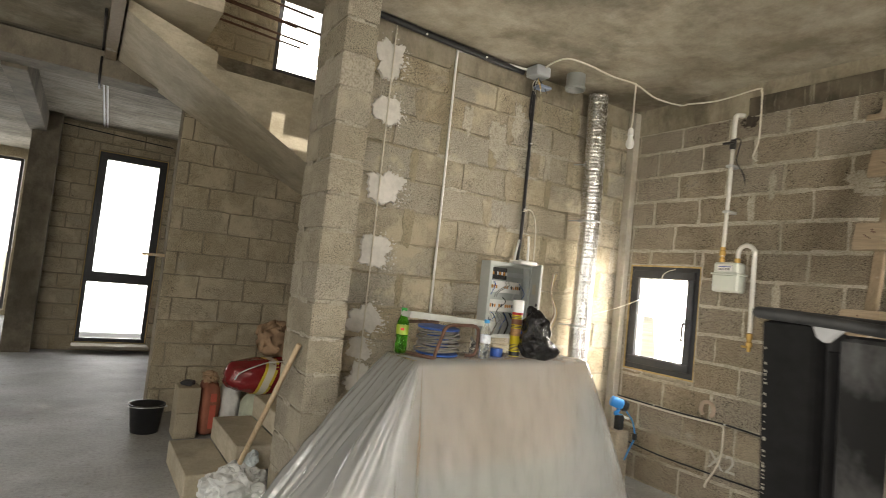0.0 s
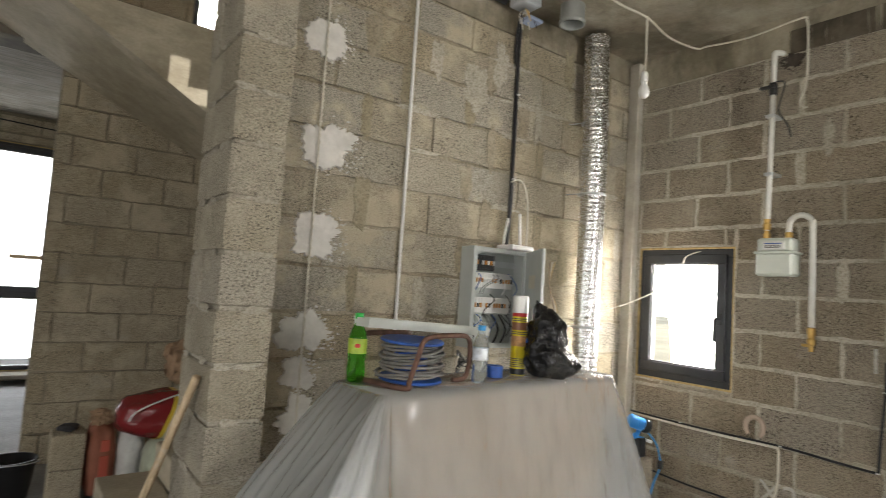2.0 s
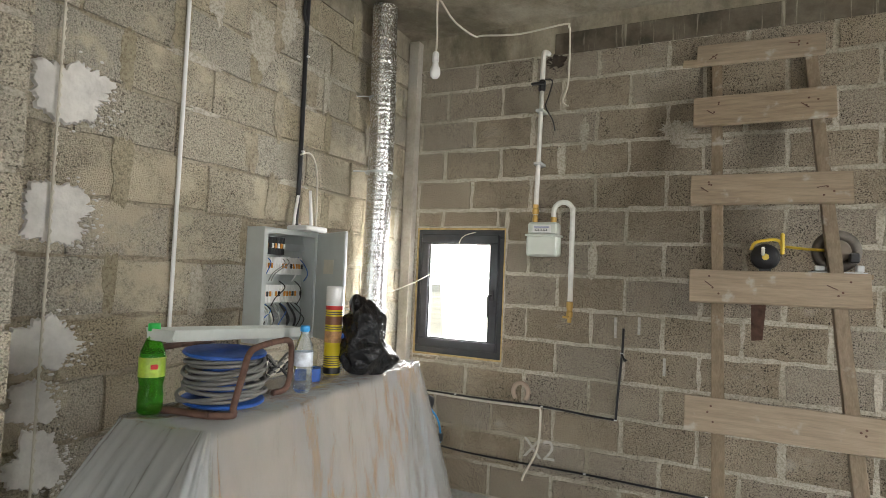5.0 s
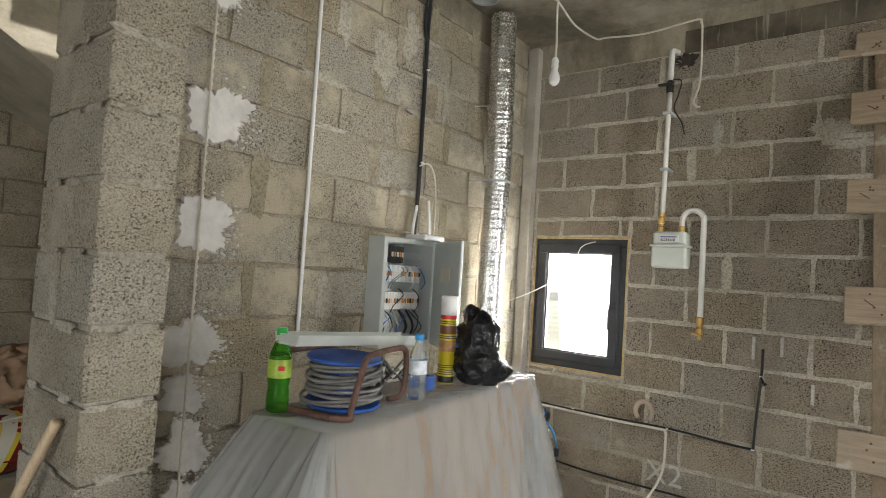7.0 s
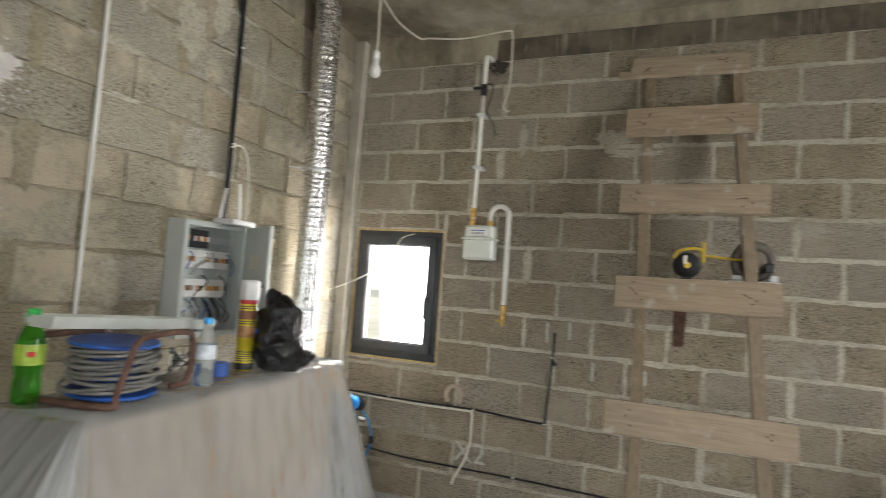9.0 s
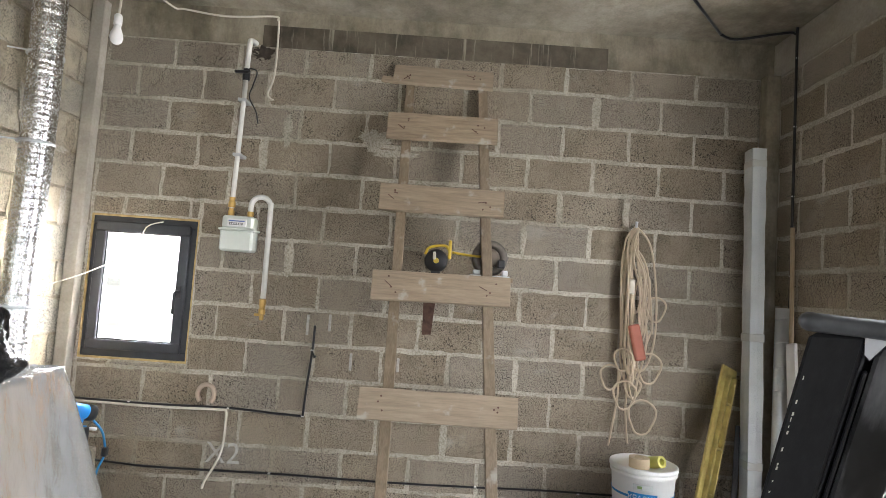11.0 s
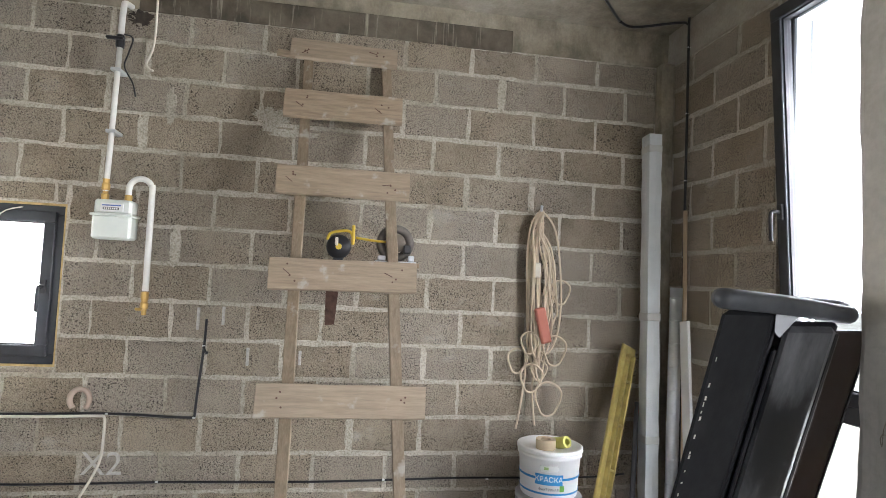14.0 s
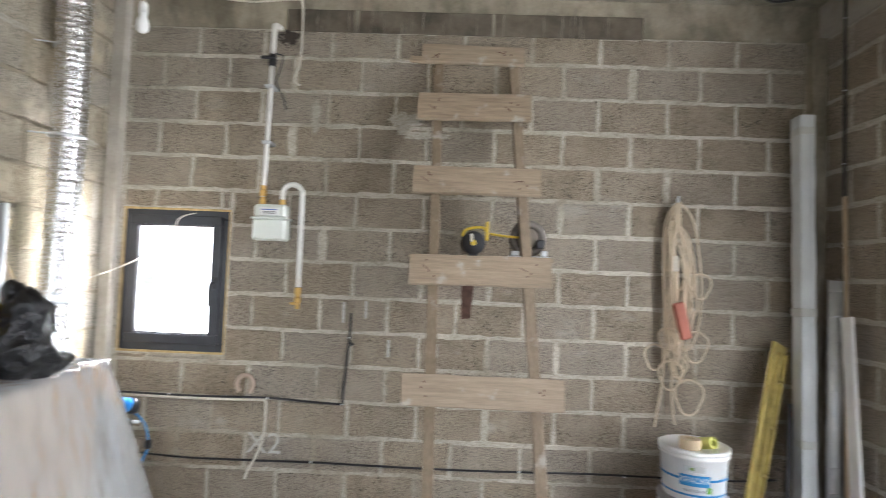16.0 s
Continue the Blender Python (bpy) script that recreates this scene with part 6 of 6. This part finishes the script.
part("rubber_rim", tube(rim, 0.0122, 12, 6), simple("grey_black_rubber", (0.05, 0.052, 0.056), 0.5, var=0.3, scale=20), panels, "thick dark rubber rim", True)
part("rim_top", box((0.005, 0.0, HL + 0.001), (0.245, 0.085, HL + 0.012), PM, 0.004), BLACK_MATT, panels)
rp = random.Random(6)
for k in range(70):
    z = HL - 0.055 - 0.0085 * k + rp.uniform(-0.002, 0.002)
    if rp.random() < 0.55:
        part("worn_nick", box((0.016, -0.0007, z), (0.0175 + 0.002 * rp.random(), 0.002, z + rp.uniform(0.002, 0.007)), PM), PVC_DIRTY, panels)
part("film_scrap", prism([(0.098, HL - 0.002), (0.150, HL - 0.002), (0.136, HL - 0.014), (0.118, HL - 0.034), (0.106, HL - 0.026)], -0.002, 0.010, PM @ Matrix(((1, 0, 0, 0), (0, 0, 1, 0), (0, 1, 0, 0), (0, 0, 0, 1)))), simple("silver_film", (0.75, 0.77, 0.80), 0.15, 0.4), panels, "torn silvery film")
wedge = thing("brown_panel", "dark brown board behind the black panels", "board")
part("edge_band", box((0.3455, 0.098, 0), (0.351, 0.132, HL - 0.03), PM, 0.001), BLACK_MATT, wedge, "dark edge band")
part("board", box((0.17, 0.10, 0), (0.345, 0.13, HL - 0.03), PM, 0.004), simple("dark_brown_board", (0.018, 0.009, 0.008), 0.32), wedge)

# ---- by the stairs ----
bk = thing("black_bucket", "black plastic builder's bucket on the floor", "bucket")
m = Matrix.Translation((0.85, 5.72, 0))
part("body", lathe([(0, 0.004), (0.095, 0.0), (0.099, 0.004), (0.124, 0.205), (0.132, 0.208), (0.132, 0.218), (0.122, 0.218), (0.096, 0.012), (0, 0.012)], 32, m), BLACK, bk, smooth=True)
part("bail", tube([(0.72, 5.72, 0.20), (0.72, 5.66, 0.205), (0.78, 5.60, 0.21), (0.85, 5.585, 0.212), (0.92, 5.60, 0.21), (0.98, 5.66, 0.205), (0.98, 5.72, 0.20)], 0.0035, 6, 4), STEEL, bk, smooth=True)
for k in range(2):
    bl = thing("loose_block", "loose lightweight block stacked on the floor by a wall", "block", "loose blocks")
    part("block_body", box((1.02, 5.46, 0.195 * k + 0.0), (1.185, 5.66, 0.195 * k + 0.193), bevel=0.008, seg=2), BLOCK_FAR, bl)
rg2 = thing("dark_rag", "dark rag on stacked blocks", "rag")
part("cloth", blob(0.05, (1, 0.7, 0.5), 3, 0.5, 3, 2, Matrix.Translation((1.10, 5.55, 0.41))), BLACK_MATT, rg2)

PAPER = simple("brown_paper", (0.32, 0.21, 0.13), 0.85, var=0.2, scale=10, bump=0.5, bscale=18, bdist=0.01)
PAPER_RED = simple("red_printed_paper", (0.25, 0.09, 0.055), 0.8, var=0.2, scale=8, bump=0.4, bscale=18, bdist=0.01)
WHITE_SACK = simple("white_woven_sack", (0.55, 0.55, 0.53), 0.6, var=0.12, scale=20, bump=0.4, bscale=30, bdist=0.008)
RED_SACK = Mat("glossy_red_sack", (0.19, 0.015, 0.018), 0.25)
RED_SACK.bump(RED_SACK.noise(22, 4), 0.6, 0.012)
GREEN_SACK = simple("white_green_sack", (0.50, 0.55, 0.44), 0.45, var=0.2, scale=9, bump=0.4, bscale=20, bdist=0.008)


def sack(name, label, mat, lo, hi, seed, power=4.0, amp=0.012, m=None):
    """A filled sack: a box swollen in the middle and pinched at its ends."""
    bm = bmesh.new()
    bmesh.ops.create_icosphere(bm, subdivisions=4, radius=1)
    c = [(a + b) / 2 for a, b in zip(lo, hi)]
    s = [(b - a) / 2 for a, b in zip(lo, hi)]
    for v in bm.verts:
        k = (abs(v.co.x) ** power + abs(v.co.y) ** power + abs(v.co.z) ** power) ** (-1 / power)
        q = v.co * k
        v.co = Vector((c[0] + s[0] * q.x, c[1] + s[1] * q.y, c[2] + s[2] * q.z)) + amp * noise.noise_vector(v.co * 2.5 + Vector((seed, 0, 0))) + amp * 0.5 * noise.noise_vector(v.co * 7 + Vector((0, seed, 0)))
        v.co.z = max(v.co.z, lo[2])
    if m is not None:
        bmesh.ops.transform(bm, matrix=m, verts=bm.verts)
    t = thing(name, label, "sack")
    part("sack_body", bm, mat, t, smooth=True)
    return t


sx = sack("cement_sack", "upright brown paper cement sack with red print", PAPER_RED, (1.195, 5.47, 0.0), (1.345, 5.72, 0.42), 1)
part("folded_top", blob(0.07, (0.85, 1.1, 0.7), 5, 0.5, 2.5, 3, Matrix.Translation((1.265, 5.58, 0.45))), PAPER, sx, "crumpled torn paper top")
SACK_PRINT = simple("sack_print", (0.42, 0.08, 0.05), 0.7)
for z0, z1 in ((0.07, 0.25), (0.275, 0.34)):
    part("print_bar", box((1.262, 5.462, z0), (1.308, 5.468, z1), bevel=0.002), SACK_PRINT, sx, "faded red line of print")
sack("white_sack", "white woven sack leaning among other sacks", WHITE_SACK, (1.355, 5.42, 0.0), (1.50, 5.72, 0.40), 2, 3.0)
sg = sack("garden_soil_sack", "white and green printed sack lying flat", GREEN_SACK, (1.44, 5.02, 0.0), (1.95, 5.40, 0.40), 3)
part("leaf_print", blob(0.1, (1.3, 0.25, 0.3), 8, 0.7, 4, 3, Matrix.Translation((1.66, 5.04, 0.37))), simple("leaf_print_green", (0.06, 0.18, 0.03), 0.6, var=0.5, scale=40), sg, "green foliage print")
sr = sack("red_sack", "glossy dark red plastic sack with a yellow label", RED_SACK.m, (1.28, 5.04, 0.405), (1.98, 5.40, 0.66), 4, 2.6, 0.022)
SRM = Matrix.Translation((1.56, 5.22, 0.533))
for w, mt, lab in ((0.05, simple("sack_yellow", (0.62, 0.45, 0.04), 0.4), "yellow label edge"), (0.028, PVC_DIRTY, "white label")):
    bm = bmesh.new()
    rows = []
    k = 1.035 if w < 0.04 else 1.02
    for i in range(28):
        a = 2 * math.pi * i / 28
        sq = (abs(math.cos(a)) ** 3.2 + abs(math.sin(a)) ** 3.2) ** (-1 / 3.2)
        rows.append([bm.verts.new(SRM @ Vector((x + 0.05 * math.sin(a), 0.18 * k * sq * math.cos(a), 0.126 * k * sq * math.sin(a)))) for x in (-w, w)])
    for i in range(28):
        j = (i + 1) % 28
        bm.faces.new((rows[i][0], rows[j][0], rows[j][1], rows[i][1]))
    part("label_band", bm, mt, sr, lab, True)
part("seam_thread", tube([(1.33, 5.07, 0.53), (1.36, 5.055, 0.58), (1.48, 5.07, 0.63), (1.60, 5.10, 0.655), (1.82, 5.12, 0.655)], 0.005, 6, 4), PVC, sr, smooth=True)
pb = sack("paper_sack", "crumpled open brown paper sack on top of others", PAPER, (1.56, 5.28, 0.655), (1.86, 5.55, 0.93), 6, 2.6, 0.05)
wbg = thing("white_rubbish_bag", "crumpled white plastic bag on the floor by steps", "bag")
bm = blob(0.15, (1.25, 0.75, 0.85), 11, 0.35, 2.0, 5, Matrix.Translation((1.16, 4.09, 0.115)))
crumple(bm, 0.02, 14, 2)
for v in bm.verts:
    v.co.z = max(v.co.z, 0.0)
part("sack", bm, simple("white_thin_plastic", (0.66, 0.68, 0.68), 0.3, var=0.08, bump=0.6, bscale=30, bdist=0.01), wbg)
part("knot", blob(0.04, (1, 0.6, 1.2), 4, 0.5, 2, 3, Matrix.Translation((1.24, 4.1, 0.26))), simple("white_plastic_knot", (0.62, 0.68, 0.72), 0.3), wbg)
e, m, L = leaning("broom_handle", "long pale wooden handle leaning on a pillar", "handle", (1.13, 4.22, 0.0), (1.305, 3.70, 0.985), 0, 0, STICK)
part("rod", lathe([(0, 0), (0.0145, 0.002), (0.0145, L - 0.004), (0.012, L), (0, L)], 14, m), STICK, e, smooth=True)

# ---- hall and stairwell details ----
for dxx in (0.0, 0.035):
    cable("conduit", [(0.235 + dxx, 6.52, 3.018), (0.28 + dxx, 8.0, 3.018), (0.335 + dxx, 9.70, 3.018)], 0.011, PVC, "white cable run on a board-marked ceiling")
cable("cable", [(0.22, 5.3, 3.02), (0.225, 6.15, 3.02), (0.225, 6.19, 2.9), (0.23, 6.20, 2.745), (0.235, 6.45, 2.745), (0.235, 6.51, 2.80), (0.235, 6.52, 3.01)], 0.010, BLACK, "black cable over a concrete beam")
cable("cable", [(-0.3, 9.70, 2.96), (0.4, 9.705, 2.93), (1.2, 9.705, 2.90)], 0.008, BLACK, "black cable along the top of a wall")
brd = thing("formwork_board", "splintered formwork board stuck in the concrete", "board")
part("board", plank((0.245, 4.3, 2.93), (0.325, 6.18, 3.027), Matrix.Identity(4), 3), UPRIGHT, brd)
hb = thing("bulb_pendant", "bare bulb hanging in the hall alcove", "lamp")
part("cord", tube([(-0.86, 8.6, 3.02), (-0.86, 8.6, 2.86)], 0.005, 6, 1), PVC_DIRTY, hb)
part("bulb", lathe([(0, 0.05), (0.016, 0.05), (0.018, 0.0), (0.031, -0.045), (0.028, -0.07), (0.012, -0.085), (0, -0.086)], 16, Matrix.Translation((-0.86, 8.6, 2.82))), PVC, hb, smooth=True)
hose = tagged(mesh_ob("hose", tube([(-1.6, 8.9, 0.012), (-1.0, 8.75, 0.012), (-0.55, 8.9, 0.012), (-0.5, 9.2, 0.012), (-0.62, 9.5, 0.012)], 0.011, 8, 5), GREYP, True), "thin grey hose on the floor", "hose")
for k, (z, y) in enumerate(((3.62, 6.4), (3.72, 6.5), (3.80, 6.35), (3.90, 6.6), (4.0, 6.45))):
    b = tagged(mesh_ob("reinforcement_bar", tube([(0.34, y, z + 0.06), (1.9 + 0.12 * (k % 3), y + 0.05, z + 0.0)], 0.011, 6, 1), RUST, True), "rusty reinforcement bar sticking out over the stairs", "steel bar", "reinforcement bars")
wood = thing("wall_peg", "short pale batten sticking out of a wall end", "batten")
part("peg", box((0.72, 6.33, 1.36), (0.90, 6.36, 1.385), bevel=0.003), STICK, wood)
rnd = random.Random(31)
for i in range(-2, 15):
    z0, z1 = max(0.26 + 0.193 * i, 0.0), min(0.26 + 0.193 * (i + 1), TOP - 0.004)
    if z1 - z0 > 0.05:
        ob = mesh_ob("block", pillar_block(z0, z1, rnd), BLOCK_PILLAR if i != 11 else PALE)
        ob.parent = pillar
for i in range(-1, 15):
    z = 0.26 + 0.193 * i
    FRONT = frame_of((1.325, 3.615, 0), (1, 0, 0), (0, 0, 1), (0, -1, 0))
    FM = frame_of((1.325, 4.03, 0), (0, -1, 0), (0, 0, 1), (-1, 0, 0))
    for q in range(2):
        dab(pillar, FM, rnd.uniform(0.06, 0.36), z + rnd.uniform(-0.008, 0.004), rnd.uniform(0.06, 0.13), rnd.uniform(0.018, 0.030), 300 + 20 * q + i, PALE, 0.0015, 0.35, "mortar_smear", 0.001)
        dab(pillar, FRONT, rnd.uniform(0.03, 0.16), z + rnd.uniform(-0.008, 0.004), rnd.uniform(0.04, 0.09), rnd.uniform(0.016, 0.028), 360 + 20 * q + i, PALE, 0.0015, 0.35, "mortar_smear", 0.001)
    if i in (5, 10):
        dab(pillar, FM, 0.15 + rnd.uniform(-0.05, 0.05), z + 0.1, 0.05, 0.2, 330 + i, PALE, 0.003, 0.25, "mortar_smear", 0.003)
column = bpy.data.objects["column_room"]
rq = random.Random(52)
for k in range(9):
    x, z = rq.uniform(1.35, 1.50), rq.uniform(0.9, 2.4)
    pts = [(x, 1.1005, z)]
    for q in range(rq.randrange(3, 6)):
        x, z = min(1.53, max(1.335, x + rq.uniform(-0.035, 0.035))), z + rq.uniform(-0.05, 0.03)
        pts.append((x, 1.1005, z))
    part("scribble", tube(pts, 0.0006, 5, 3), BLOCK, column, "thin dark scratch")
for k in range(12):
    dab(column, frame_of((1.55, 1.10, 0), (-1, 0, 0), (0, 0, 1), (0, 1, 0)), rq.uniform(0.03, 0.2), rq.uniform(0.3, 2.8), rq.uniform(0.01, 0.035), rq.uniform(0.01, 0.05), 500 + k, COLUMN, 0.002, 0.2, "cement_lump", 0.001)
lay_blocks()
